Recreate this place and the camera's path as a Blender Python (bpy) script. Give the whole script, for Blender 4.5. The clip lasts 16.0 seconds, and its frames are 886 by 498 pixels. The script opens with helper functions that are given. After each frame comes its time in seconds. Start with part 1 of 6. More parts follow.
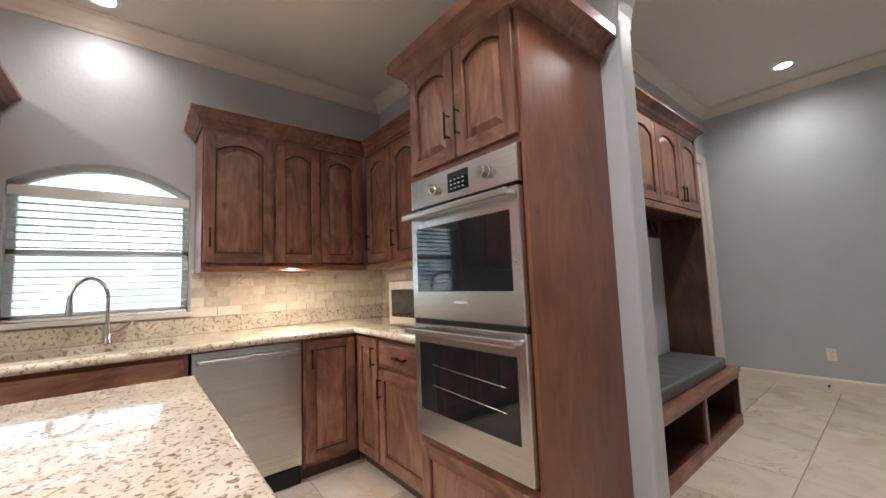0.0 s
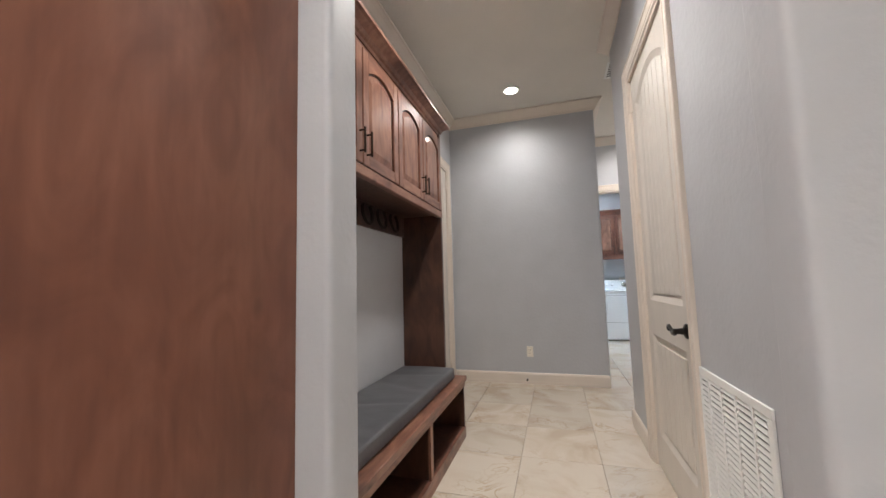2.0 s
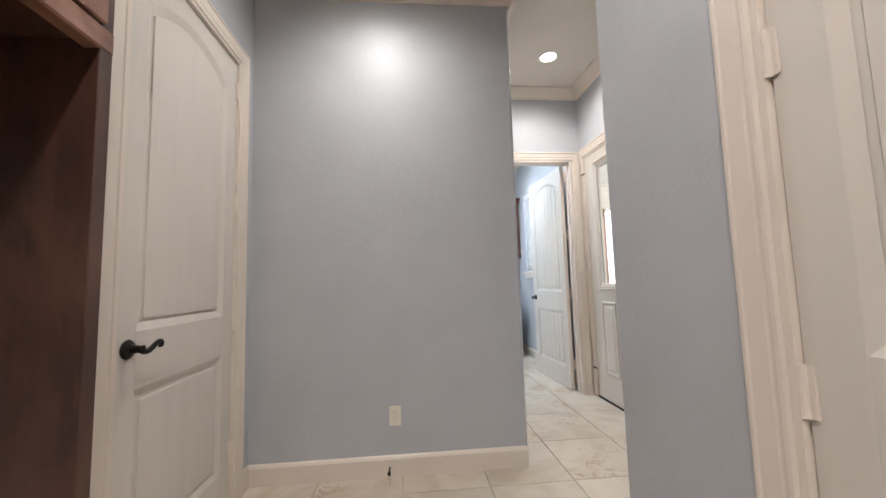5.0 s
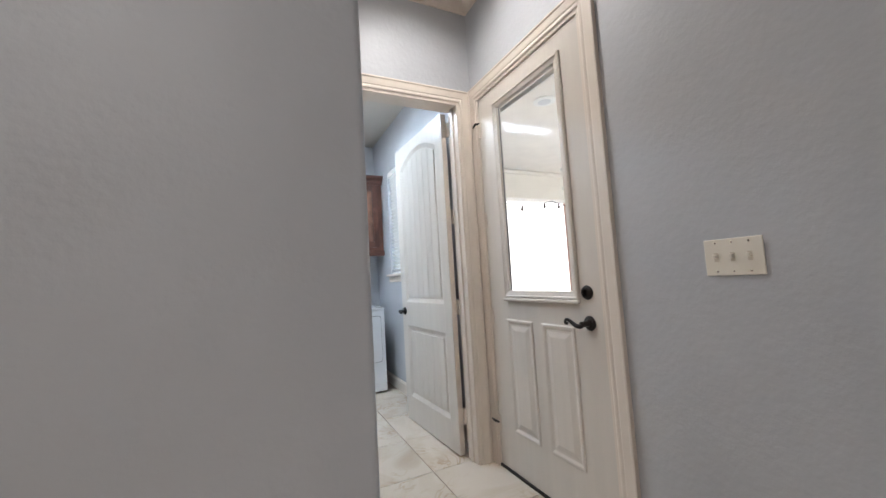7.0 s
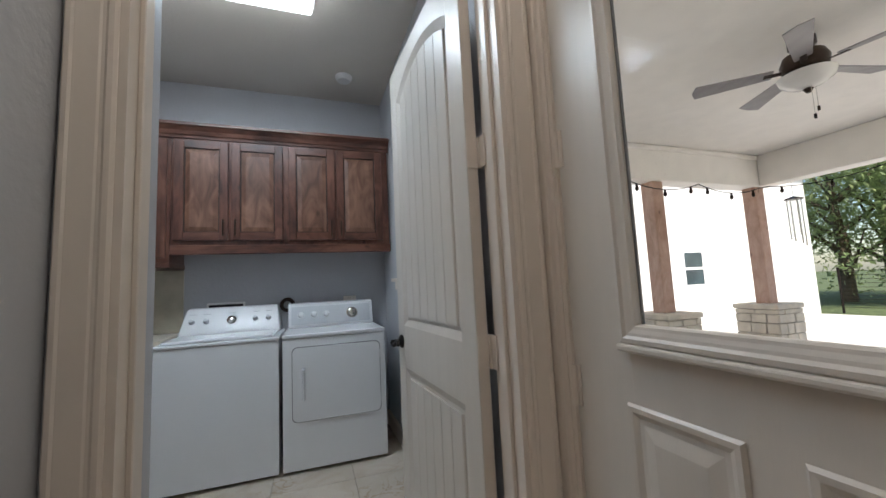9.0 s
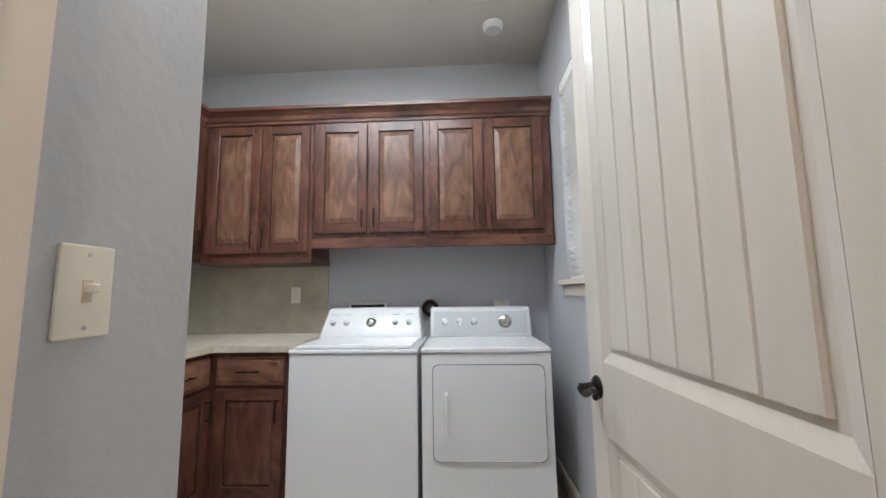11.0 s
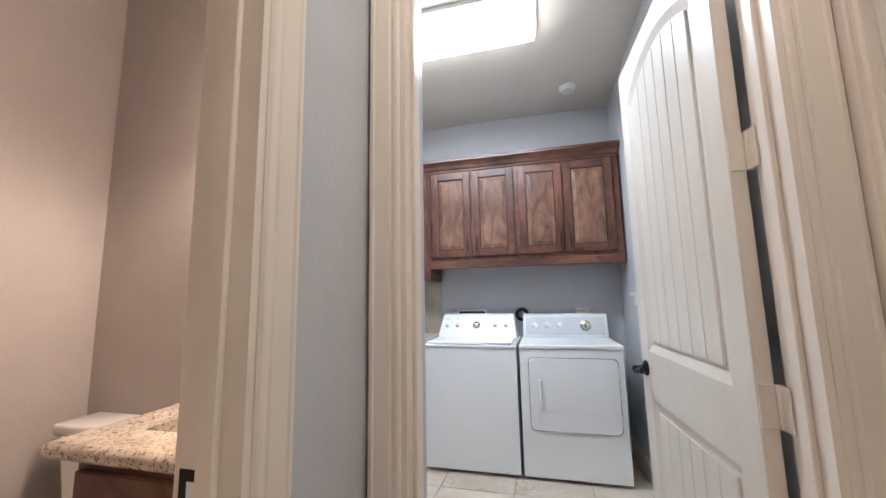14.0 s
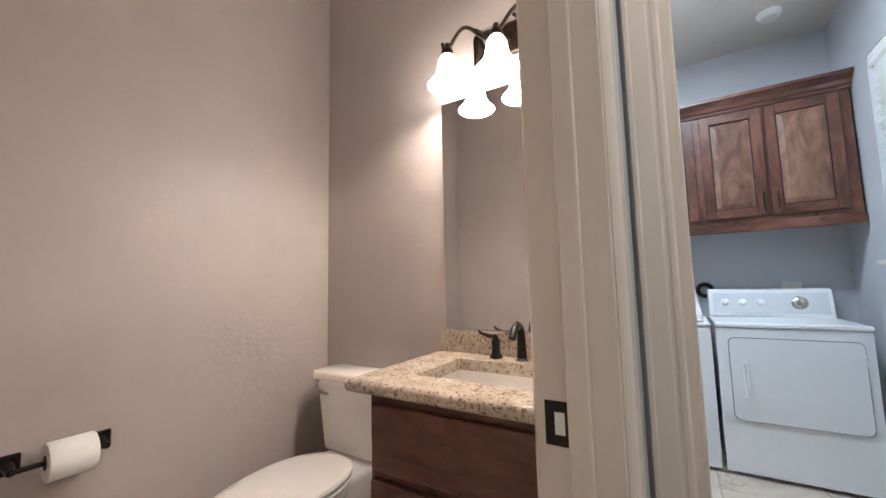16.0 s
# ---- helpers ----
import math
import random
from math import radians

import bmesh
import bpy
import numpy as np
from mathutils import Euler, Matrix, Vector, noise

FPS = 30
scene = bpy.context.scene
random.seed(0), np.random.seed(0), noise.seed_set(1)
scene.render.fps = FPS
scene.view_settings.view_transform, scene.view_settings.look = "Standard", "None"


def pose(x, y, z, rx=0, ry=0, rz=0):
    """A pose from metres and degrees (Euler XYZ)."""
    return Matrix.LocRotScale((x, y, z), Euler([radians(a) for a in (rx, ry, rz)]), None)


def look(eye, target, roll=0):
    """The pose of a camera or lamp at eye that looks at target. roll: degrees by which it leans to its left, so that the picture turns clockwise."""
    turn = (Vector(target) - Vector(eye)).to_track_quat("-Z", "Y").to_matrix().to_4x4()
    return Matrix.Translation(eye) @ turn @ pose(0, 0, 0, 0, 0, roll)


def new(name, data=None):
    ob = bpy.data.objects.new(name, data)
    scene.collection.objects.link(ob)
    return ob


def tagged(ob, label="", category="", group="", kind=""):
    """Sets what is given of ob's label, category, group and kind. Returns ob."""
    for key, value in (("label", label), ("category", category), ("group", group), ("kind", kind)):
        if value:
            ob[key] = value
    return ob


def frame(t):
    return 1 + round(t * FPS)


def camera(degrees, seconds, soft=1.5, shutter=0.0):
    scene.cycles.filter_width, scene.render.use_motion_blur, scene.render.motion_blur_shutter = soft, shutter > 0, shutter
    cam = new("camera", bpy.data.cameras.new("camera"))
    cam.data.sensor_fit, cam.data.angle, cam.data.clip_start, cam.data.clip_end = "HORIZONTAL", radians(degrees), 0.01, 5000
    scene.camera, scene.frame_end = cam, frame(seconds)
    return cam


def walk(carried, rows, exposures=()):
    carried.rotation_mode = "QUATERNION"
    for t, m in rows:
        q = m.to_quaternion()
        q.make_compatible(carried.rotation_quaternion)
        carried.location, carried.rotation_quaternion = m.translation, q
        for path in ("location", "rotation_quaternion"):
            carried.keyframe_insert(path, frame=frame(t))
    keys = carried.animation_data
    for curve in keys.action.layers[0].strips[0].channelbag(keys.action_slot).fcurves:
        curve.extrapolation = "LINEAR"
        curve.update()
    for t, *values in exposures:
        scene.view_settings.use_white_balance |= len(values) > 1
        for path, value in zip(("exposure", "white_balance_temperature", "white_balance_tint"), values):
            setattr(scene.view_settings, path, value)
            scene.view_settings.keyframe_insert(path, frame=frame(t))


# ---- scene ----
cam = camera(99.7, 16.0)
PATH = [
    (0, (1.364, -0.207, 1.192), (-0.179, 1.053, 1.364), -2.2),
    (0.5, (1.35, 0.0, 1.179), (0.004, 1.469, 1.352), -2.1),
    (1, (1.304, 0.208, 1.162), (0.162, 1.841, 1.332), -2.1),
    (1.5, (1.198, 0.455, 1.163), (0.357, 2.263, 1.326), -1.7),
    (2, (1.157, 0.685, 1.13), (0.591, 2.595, 1.31), -1.6),
    (2.5, (1.148, 0.954, 1.142), (0.69, 2.892, 1.325), -1.8),
    (3, (1.134, 1.175, 1.135), (0.755, 3.129, 1.326), -2.1),
    (3.5, (1.102, 1.467, 1.143), (0.789, 3.432, 1.336), -2.0),
    (4, (1.038, 1.797, 1.139), (0.866, 3.781, 1.329), -1.9),
    (4.5, (0.986, 2.21, 1.139), (0.954, 4.202, 1.323), -1.8),
    (5, (0.952, 2.653, 1.135), (1.135, 4.636, 1.312), -1.7),
    (7.5, (1.632, 4.5, 1.182), (2.552, 6.271, 1.341), -3.6),
    (8, (1.815, 4.849, 1.168), (2.742, 6.613, 1.332), -3.6),
    (8.5, (1.954, 5.136, 1.166), (2.839, 6.921, 1.343), -3.2),
    (9, (2.103, 5.376, 1.18), (2.77, 7.252, 1.375), -2.8),
    (9.5, (2.158, 5.598, 1.195), (2.622, 7.532, 1.405), -2.3),
    (10, (2.171, 5.845, 1.197), (2.405, 7.82, 1.416), -1.6),
    (12.5, (2.062, 6.16, 1.204), (1.749, 8.12, 1.454), -1.0),
    (13, (2.103, 5.855, 1.211), (1.737, 7.802, 1.483), -1.1),
    (13.5, (2.12, 5.587, 1.221), (1.72, 7.527, 1.496), -1.2),
    (14, (2.093, 5.352, 1.24), (1.593, 7.271, 1.5), -1.1),
    (14.5, (2.012, 5.185, 1.207), (1.374, 7.065, 1.447), -0.8),
    (15, (1.93, 5.116, 1.185), (1.213, 6.969, 1.41), -0.9),
    (15.5, (1.811, 5.166, 1.175), (0.962, 6.965, 1.382), -1.2),
    (16, (1.725, 5.226, 1.174), (0.68, 6.921, 1.363), -1.3),
]
EXPOSURES = [(0, 1.25, 6350, 11), (0.5, 1.45, 6600, 12), (1, 1.5, 6500, 11), (1.5, 1.55, 6400, 10), (2.5, 1.58, 6400, 10), (3.5, 1.75, 6400, 10), (4.5, 1.72, 6300, 10), (5, 1.7, 6300, 10), (7.5, 1.2, 6250, 10), (8.5, 0.7, 6150, 10),
             (9, 0.35, 6550, 10), (9.5, 0.55, 7200, 12), (10, 1.05, 7300, 12), (12.5, 1.22, 6900, 16), (13.5, 1.4, 6850, 16), (14.5, 1.38, 6700, 13), (15.5, 1.36, 6350, 11), (16, 1.35, 6250, 10)]
walk(cam, [(t, look(eye, target, roll)) for t, eye, target, roll in PATH], EXPOSURES)

# world and sun
world = bpy.data.worlds.new("sky")
scene.world = world
world.use_nodes = True
wn = world.node_tree
sky = wn.nodes.new("ShaderNodeTexSky")
sky.sky_type, sky.sun_disc = 'NISHITA', False
sky.sun_elevation, sky.sun_rotation = radians(47), radians(189)
wn.nodes["Background"].inputs["Strength"].default_value = 0.15
wn.links.new(sky.outputs["Color"], wn.nodes["Background"].inputs["Color"])
sun = new("sun", bpy.data.lights.new("sun", 'SUN'))
sun.data.energy, sun.data.angle, sun.data.color = 5.0, radians(0.5), (1.0, 0.95, 0.88)
sun.matrix_world = look((-1.0, -6.0, 6.5), (0, 0, 0))

CAN_W, CAN_COL = 75.0, (1.0, 0.95, 0.90)


def can_lamp(x, y, z, watts=CAN_W):
    """The bulb of a recessed downlight."""
    lamp = new("downlight_bulb", bpy.data.lights.new("downlight_bulb", 'SPOT'))
    lamp.data.energy, lamp.data.color = watts, CAN_COL
    lamp.data.spot_size, lamp.data.spot_blend, lamp.data.shadow_soft_size = radians(160), 1.0, 0.07
    lamp.matrix_world = pose(x, y, z - 0.035)


def area_lamp(name, x, y, z, target, sx, sy, watts, col):
    lamp = new(name, bpy.data.lights.new(name, 'AREA'))
    lamp.data.shape, lamp.data.size, lamp.data.size_y = 'RECTANGLE', sx, sy
    lamp.data.energy, lamp.data.color = watts, col
    lamp.matrix_world = look((x, y, z), target)
    return lamp


ZK, ZP, ZL = 2.87, 3.10, 2.92      # ceilings: kitchen, passage and hall, laundry
XS, YB = -1.60, 1.50               # sink wall, kitchen back wall
# cans at y -1.6 and y 2.5 are unseen, added to brighten kitchen and passage
CANS = [(-1.36, -0.41, ZK), (0.95, 0.55, ZK), (0.95, -1.6, ZK), (-0.6, -1.6, ZK), (0.82, 4.46, ZP), (0.95, 2.5, ZP), (2.22, 5.70, ZP)]
for c, watts in zip(CANS, (9, 38, 108, 108, 21, 47, 25)):
    can_lamp(*c, watts)
area_lamp("laundry_window_daylight", 2.95, 7.93, 1.83, (1.0, 7.93, 1.2), 0.6, 1.05, 2.2, (0.66, 0.82, 1.0))
area_lamp("laundry_tubes", 1.53, 7.44, ZL - 0.10, (1.53, 7.44, 0), 1.15, 0.3, 15.5, (0.68, 0.84, 1.0))
area_lamp("under_cabinet_strip", XS + 0.15, 0.60, 1.325, (XS + 0.1, 0.60, 0), 0.05, 0.9, 11, (1.0, 0.88, 0.72))
area_lamp("under_cabinet_strip", -0.7, YB - 0.15, 1.325, (-0.7, YB - 0.1, 0), 0.8, 0.05, 11, (1.0, 0.88, 0.72))
for sx in (1.0, 1.215, 1.43):
    b = new("sconce_bulb", bpy.data.lights.new("sconce_bulb", 'POINT'))
    b.data.energy, b.data.color, b.data.shadow_soft_size = 3.4, (1.0, 0.87, 0.77), 0.015
    b.location = (sx, 6.47, 2.0)

# ---- materials ----


def mat(name, col, rough=0.5, metal=0.0, var=0.08, scale=6.0, bump=0.0, bscale=60.0, stretch=(1, 1, 1), col2=None, spec=None):
    m = bpy.data.materials.new(name)
    m.use_nodes = True
    nt, n = m.node_tree, m.node_tree.nodes
    bs = n["Principled BSDF"]
    bs.inputs["Roughness"].default_value, bs.inputs["Metallic"].default_value = rough, metal
    if spec is not None:
        bs.inputs["Specular IOR Level"].default_value = spec
    tc, mp = n.new("ShaderNodeTexCoord"), n.new("ShaderNodeMapping")
    mp.inputs["Scale"].default_value = stretch
    nt.links.new(tc.outputs["Object"], mp.inputs["Vector"])
    nz = n.new("ShaderNodeTexNoise")
    nz.inputs["Scale"].default_value, nz.inputs["Detail"].default_value = scale, 6
    nt.links.new(mp.outputs["Vector"], nz.inputs["Vector"])
    rp = n.new("ShaderNodeValToRGB")
    lo = col2 or [c * (1 - var) for c in col]
    hi = [min(1, c * (1 + var)) for c in col]
    rp.color_ramp.elements[0].position, rp.color_ramp.elements[1].position = 0.3, 0.7
    rp.color_ramp.elements[0].color, rp.color_ramp.elements[1].color = (*lo, 1), (*hi, 1)
    nt.links.new(nz.outputs["Fac"], rp.inputs["Fac"])
    nt.links.new(rp.outputs["Color"], bs.inputs["Base Color"])
    if bump:
        bz, bp = n.new("ShaderNodeTexNoise"), n.new("ShaderNodeBump")
        bz.inputs["Scale"].default_value, bz.inputs["Detail"].default_value = bscale, 3
        bp.inputs["Strength"].default_value, bp.inputs["Distance"].default_value = bump, 0.004
        nt.links.new(mp.outputs["Vector"], bz.inputs["Vector"])
        nt.links.new(bz.outputs["Fac"], bp.inputs["Height"])
        nt.links.new(bp.outputs["Normal"], bs.inputs["Normal"])
    return m


def wood(name, dark, mid, light, rough=0.32, axis=2, knots=0.85, figure=0.5):
    """Knotty stained alder: long grain, cloudy figure where the stain took unevenly, small dark knots."""
    m = bpy.data.materials.new(name)
    m.use_nodes = True
    nt, n = m.node_tree, m.node_tree.nodes
    bs = n["Principled BSDF"]
    tc, oi, ad = n.new("ShaderNodeTexCoord"), n.new("ShaderNodeObjectInfo"), n.new("ShaderNodeVectorMath")
    ad.operation = 'MULTIPLY_ADD'
    ad.inputs[1].default_value = (37, 23, 17)
    nt.links.new(oi.outputs["Random"], ad.inputs[0])
    nt.links.new(tc.outputs["Object"], ad.inputs[2])

    def stretched(across, along):
        mp = n.new("ShaderNodeMapping")
        s = [across] * 3
        s[axis] = along
        mp.inputs["Scale"].default_value = s
        nt.links.new(ad.outputs["Vector"], mp.inputs["Vector"])
        return mp.outputs["Vector"]

    def noise(vec, scale, detail, distortion):
        x = n.new("ShaderNodeTexNoise")
        x.inputs["Scale"].default_value, x.inputs["Detail"].default_value, x.inputs["Distortion"].default_value = scale, detail, distortion
        nt.links.new(vec, x.inputs["Vector"])
        return x.outputs["Fac"]

    def mixed(fac, a, b):
        x = n.new("ShaderNodeMix")
        x.inputs["Factor"].default_value = fac
        nt.links.new(a, x.inputs["A"])
        nt.links.new(b, x.inputs["B"])
        return x.outputs["Result"]

    fine = noise(stretched(60.0, 2.5), 1.0, 4, 0.3)
    cloud = noise(stretched(8.0, 3.2), 1.0, 4, 2.4)
    patch = noise(ad.outputs["Vector"], 2.6, 2, 0.4)
    tone = mixed(0.13, mixed(figure, patch, cloud), fine)
    rp = n.new("ShaderNodeValToRGB")
    e = rp.color_ramp.elements
    e[0].position, e[0].color, e[1].position, e[1].color = 0.36, (*dark, 1), 0.62, (*light, 1)
    k = e.new(0.48)
    k.color = (*mid, 1)
    nt.links.new(tone, rp.inputs["Fac"])
    # knots
    v = n.new("ShaderNodeTexVoronoi")
    v.inputs["Scale"].default_value = 1.0
    nt.links.new(stretched(6.5, 4.0), v.inputs["Vector"])
    kr = n.new("ShaderNodeValToRGB")
    kr.color_ramp.elements[0].position, kr.color_ramp.elements[1].position = 0.03, 0.13
    kr.color_ramp.elements[0].color, kr.color_ramp.elements[1].color = (0.30, 0.25, 0.23, 1), (1, 1, 1, 1)
    nt.links.new(v.outputs["Distance"], kr.inputs["Fac"])
    mu = n.new("ShaderNodeMix")
    mu.data_type, mu.blend_type = 'RGBA', 'MULTIPLY'
    mu.inputs["Factor"].default_value = knots
    nt.links.new(rp.outputs["Color"], mu.inputs["A"])
    nt.links.new(kr.outputs["Color"], mu.inputs["B"])
    nt.links.new(mu.outputs["Result"], bs.inputs["Base Color"])
    # lacquer, a little duller over the open grain
    rr = n.new("ShaderNodeMapRange")
    rr.inputs["To Min"].default_value, rr.inputs["To Max"].default_value = rough + 0.12, rough - 0.06
    nt.links.new(fine, rr.inputs["Value"])
    nt.links.new(rr.outputs["Result"], bs.inputs["Roughness"])
    bp = n.new("ShaderNodeBump")
    bp.inputs["Strength"].default_value, bp.inputs["Distance"].default_value = 0.10, 0.002
    nt.links.new(fine, bp.inputs["Height"])
    nt.links.new(bp.outputs["Normal"], bs.inputs["Normal"])
    return m


def speckle(name, base, mid, dark, rough=0.12, scale=1.0):
    """Polished granite: cream ground, tan clouds, dark flecks."""
    m = mat(name, base, rough, var=0.1, scale=9 * scale, col2=mid)
    nt, n = m.node_tree, m.node_tree.nodes
    rp = [x for x in n if x.type == 'VALTORGB'][0]
    tc = [x for x in n if x.type == 'TEX_COORD'][0]
    f = n.new("ShaderNodeTexNoise")
    f.inputs["Scale"].default_value, f.inputs["Detail"].default_value, f.inputs["Distortion"].default_value = 55 * scale, 3, 0.6
    nt.links.new(tc.outputs["Object"], f.inputs["Vector"])
    fr = n.new("ShaderNodeValToRGB")
    fr.color_ramp.elements[0].position, fr.color_ramp.elements[1].position = 0.36, 0.47
    fr.color_ramp.elements[0].color, fr.color_ramp.elements[1].color = (*dark, 1), (1, 1, 1, 1)
    nt.links.new(f.outputs["Fac"], fr.inputs["Fac"])
    mu = n.new("ShaderNodeMix")
    mu.data_type, mu.blend_type = 'RGBA', 'MULTIPLY'
    mu.inputs["Factor"].default_value = 1.0
    nt.links.new(rp.outputs["Color"], mu.inputs["A"])
    nt.links.new(fr.outputs["Color"], mu.inputs["B"])
    nt.links.new(mu.outputs["Result"], n["Principled BSDF"].inputs["Base Color"])
    return m


def stone_tile(name, base, vein, rough=0.25, scale=2.2, tone=0.10):
    """Marbled porcelain, every tile cut from another place of the pattern."""
    m = bpy.data.materials.new(name)
    m.use_nodes = True
    nt, n = m.node_tree, m.node_tree.nodes
    bs = n["Principled BSDF"]
    bs.inputs["Roughness"].default_value = rough
    tc, oi, ad = n.new("ShaderNodeTexCoord"), n.new("ShaderNodeObjectInfo"), n.new("ShaderNodeVectorMath")
    ad.operation = 'MULTIPLY_ADD'
    ad.inputs[1].default_value = (31, 57, 13)
    nt.links.new(oi.outputs["Random"], ad.inputs[0])
    nt.links.new(tc.outputs["Object"], ad.inputs[2])
    a, b = n.new("ShaderNodeTexNoise"), n.new("ShaderNodeTexNoise")
    a.inputs["Scale"].default_value, a.inputs["Detail"].default_value, a.inputs["Distortion"].default_value = scale, 9, 1.6
    b.inputs["Scale"].default_value, b.inputs["Detail"].default_value, b.inputs["Distortion"].default_value = scale * 1.6, 5, 2.5
    for x in (a, b):
        nt.links.new(ad.outputs["Vector"], x.inputs["Vector"])
    ra, rb = n.new("ShaderNodeValToRGB"), n.new("ShaderNodeValToRGB")
    ea, eb = ra.color_ramp.elements, rb.color_ramp.elements
    ea[0].position, ea[1].position = 0.30, 0.56
    ea[0].color, ea[1].color = (*[c * f for c, f in zip(base, (0.84, 0.78, 0.71))], 1), (*base, 1)
    eb[0].position, eb[1].position = 0.47, 0.54
    eb[0].color, eb[1].color = (1, 1, 1, 1), (1, 1, 1, 1)
    k = eb.new(0.505)
    k.color = (*vein, 1)
    nt.links.new(a.outputs["Fac"], ra.inputs["Fac"])
    nt.links.new(b.outputs["Fac"], rb.inputs["Fac"])
    mask = n.new("ShaderNodeTexNoise")
    mask.inputs["Scale"].default_value = 3.0
    nt.links.new(ad.outputs["Vector"], mask.inputs["Vector"])
    mr = n.new("ShaderNodeMapRange")
    mr.inputs["From Min"].default_value, mr.inputs["From Max"].default_value = 0.50, 0.68
    nt.links.new(mask.outputs["Fac"], mr.inputs["Value"])
    mu = n.new("ShaderNodeMix")
    mu.data_type, mu.blend_type = 'RGBA', 'MULTIPLY'
    nt.links.new(mr.outputs["Result"], mu.inputs["Factor"])
    nt.links.new(ra.outputs["Color"], mu.inputs["A"])
    nt.links.new(rb.outputs["Color"], mu.inputs["B"])
    hs = n.new("ShaderNodeHueSaturation")
    tv = n.new("ShaderNodeMapRange")
    tv.inputs["To Min"].default_value, tv.inputs["To Max"].default_value = 1 - tone, 1 + tone * 0.5
    nt.links.new(oi.outputs["Random"], tv.inputs["Value"])
    nt.links.new(tv.outputs["Result"], hs.inputs["Value"])
    nt.links.new(mu.outputs["Result"], hs.inputs["Color"])
    nt.links.new(hs.outputs["Color"], bs.inputs["Base Color"])
    return m


def glowing(name, col, strength):
    m = bpy.data.materials.new(name)
    m.use_nodes = True
    bs = m.node_tree.nodes["Principled BSDF"]
    bs.inputs["Base Color"].default_value = (*col, 1)
    bs.inputs["Emission Color"].default_value, bs.inputs["Emission Strength"].default_value = (*col, 1), strength
    return m


def clear_glass(name, col=(1, 1, 1), rough=0.0):
    m = bpy.data.materials.new(name)
    m.use_nodes = True
    bs = m.node_tree.nodes["Principled BSDF"]
    bs.inputs["Base Color"].default_value = (*col, 1)
    bs.inputs["Roughness"].default_value, bs.inputs["Transmission Weight"].default_value, bs.inputs["IOR"].default_value = rough, 1.0, 1.1
    return m


PAINT = mat("grey_wall_paint", (0.48, 0.49, 0.515), 0.5, var=0.04, scale=3, bump=0.4, bscale=42)
BATHP = mat("taupe_wall_paint", (0.46, 0.405, 0.38), 0.5, var=0.04, scale=3, bump=0.3, bscale=42)
CEIL = mat("ceiling_paint", (0.70, 0.66, 0.60), 0.8, var=0.03, scale=2, bump=0.3, bscale=55)
TRIM = mat("cream_trim_paint", (0.73, 0.65, 0.57), 0.35, var=0.03, scale=4, bump=0.05, bscale=30)
DOORP = mat("cream_door_paint", (0.66, 0.61, 0.55), 0.35, var=0.03, scale=3, bump=0.06, bscale=40, stretch=(6, 6, 0.6))
WOOD = wood("stained_alder", (0.090, 0.037, 0.025), (0.185, 0.081, 0.053), (0.305, 0.155, 0.104))
WOODH = wood("stained_alder_cross", (0.090, 0.037, 0.025), (0.185, 0.081, 0.053), (0.305, 0.155, 0.104), axis=1)
WOODX = wood("stained_alder_long", (0.090, 0.037, 0.025), (0.185, 0.081, 0.053), (0.305, 0.155, 0.104), axis=0)
PANELW = wood("stained_plywood", (0.150, 0.056, 0.034), (0.190, 0.073, 0.044), (0.235, 0.096, 0.060), 0.3, knots=0.35)
KNOTTY = wood("knotty_alder_panel", (0.078, 0.034, 0.022), (0.150, 0.070, 0.045), (0.250, 0.130, 0.085), figure=0.6)
FRAMEW = wood("dark_stained_alder_frame", (0.045, 0.017, 0.011), (0.105, 0.040, 0.026), (0.180, 0.076, 0.049))
FRAMEX = wood("dark_stained_alder_rail", (0.045, 0.017, 0.011), (0.105, 0.040, 0.026), (0.180, 0.076, 0.049), axis=0)
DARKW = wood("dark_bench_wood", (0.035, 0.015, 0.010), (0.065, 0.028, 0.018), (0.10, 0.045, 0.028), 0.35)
GLAZE = mat("dark_glaze", (0.02, 0.011, 0.008), 0.4)
STEEL = mat("brushed_steel", (0.60, 0.59, 0.57), 0.27, 1.0, var=0.10, scale=3, stretch=(0.4, 0.4, 60), bump=0.03, bscale=4)
CHROME = mat("brushed_nickel", (0.62, 0.60, 0.57), 0.18, 1.0, var=0.04)
BLACKG = mat("oven_black_glass", (0.012, 0.012, 0.014), 0.04, var=0.05)
BRONZE = mat("oil_rubbed_bronze", (0.016, 0.013, 0.012), 0.34, 0.6, var=0.2, scale=20)
PULL = mat("aged_bronze_pull", (0.045, 0.03, 0.022), 0.35, 0.8, var=0.2, scale=20)
GRAN = speckle("cream_granite", (0.66, 0.58, 0.46), (0.52, 0.44, 0.35), (0.50, 0.42, 0.34), 0.10)
GRANI = speckle("island_granite", (0.62, 0.55, 0.47), (0.50, 0.41, 0.33), (0.42, 0.33, 0.26), 0.04, 1.5)
GRANB = speckle("bath_granite", (0.57, 0.49, 0.40), (0.45, 0.37, 0.29), (0.32, 0.25, 0.20), 0.14, 2.1)
TILE = stone_tile("marbled_porcelain", (0.60, 0.53, 0.445), (0.76, 0.66, 0.55))
GROUT = mat("grout", (0.42, 0.36, 0.30), 0.9, var=0.1, scale=40)
SPLASH = stone_tile("travertine_brick", (0.80, 0.72, 0.61), (0.66, 0.52, 0.41), 0.4, 5.0, 0.18)
SPLASHG = mat("splash_grout", (0.68, 0.60, 0.50), 0.9)
ENAMEL = mat("white_enamel", (0.80, 0.81, 0.82), 0.22, var=0.015, scale=2)
ENAMELG = mat("grey_console_plastic", (0.62, 0.64, 0.66), 0.35, var=0.03)
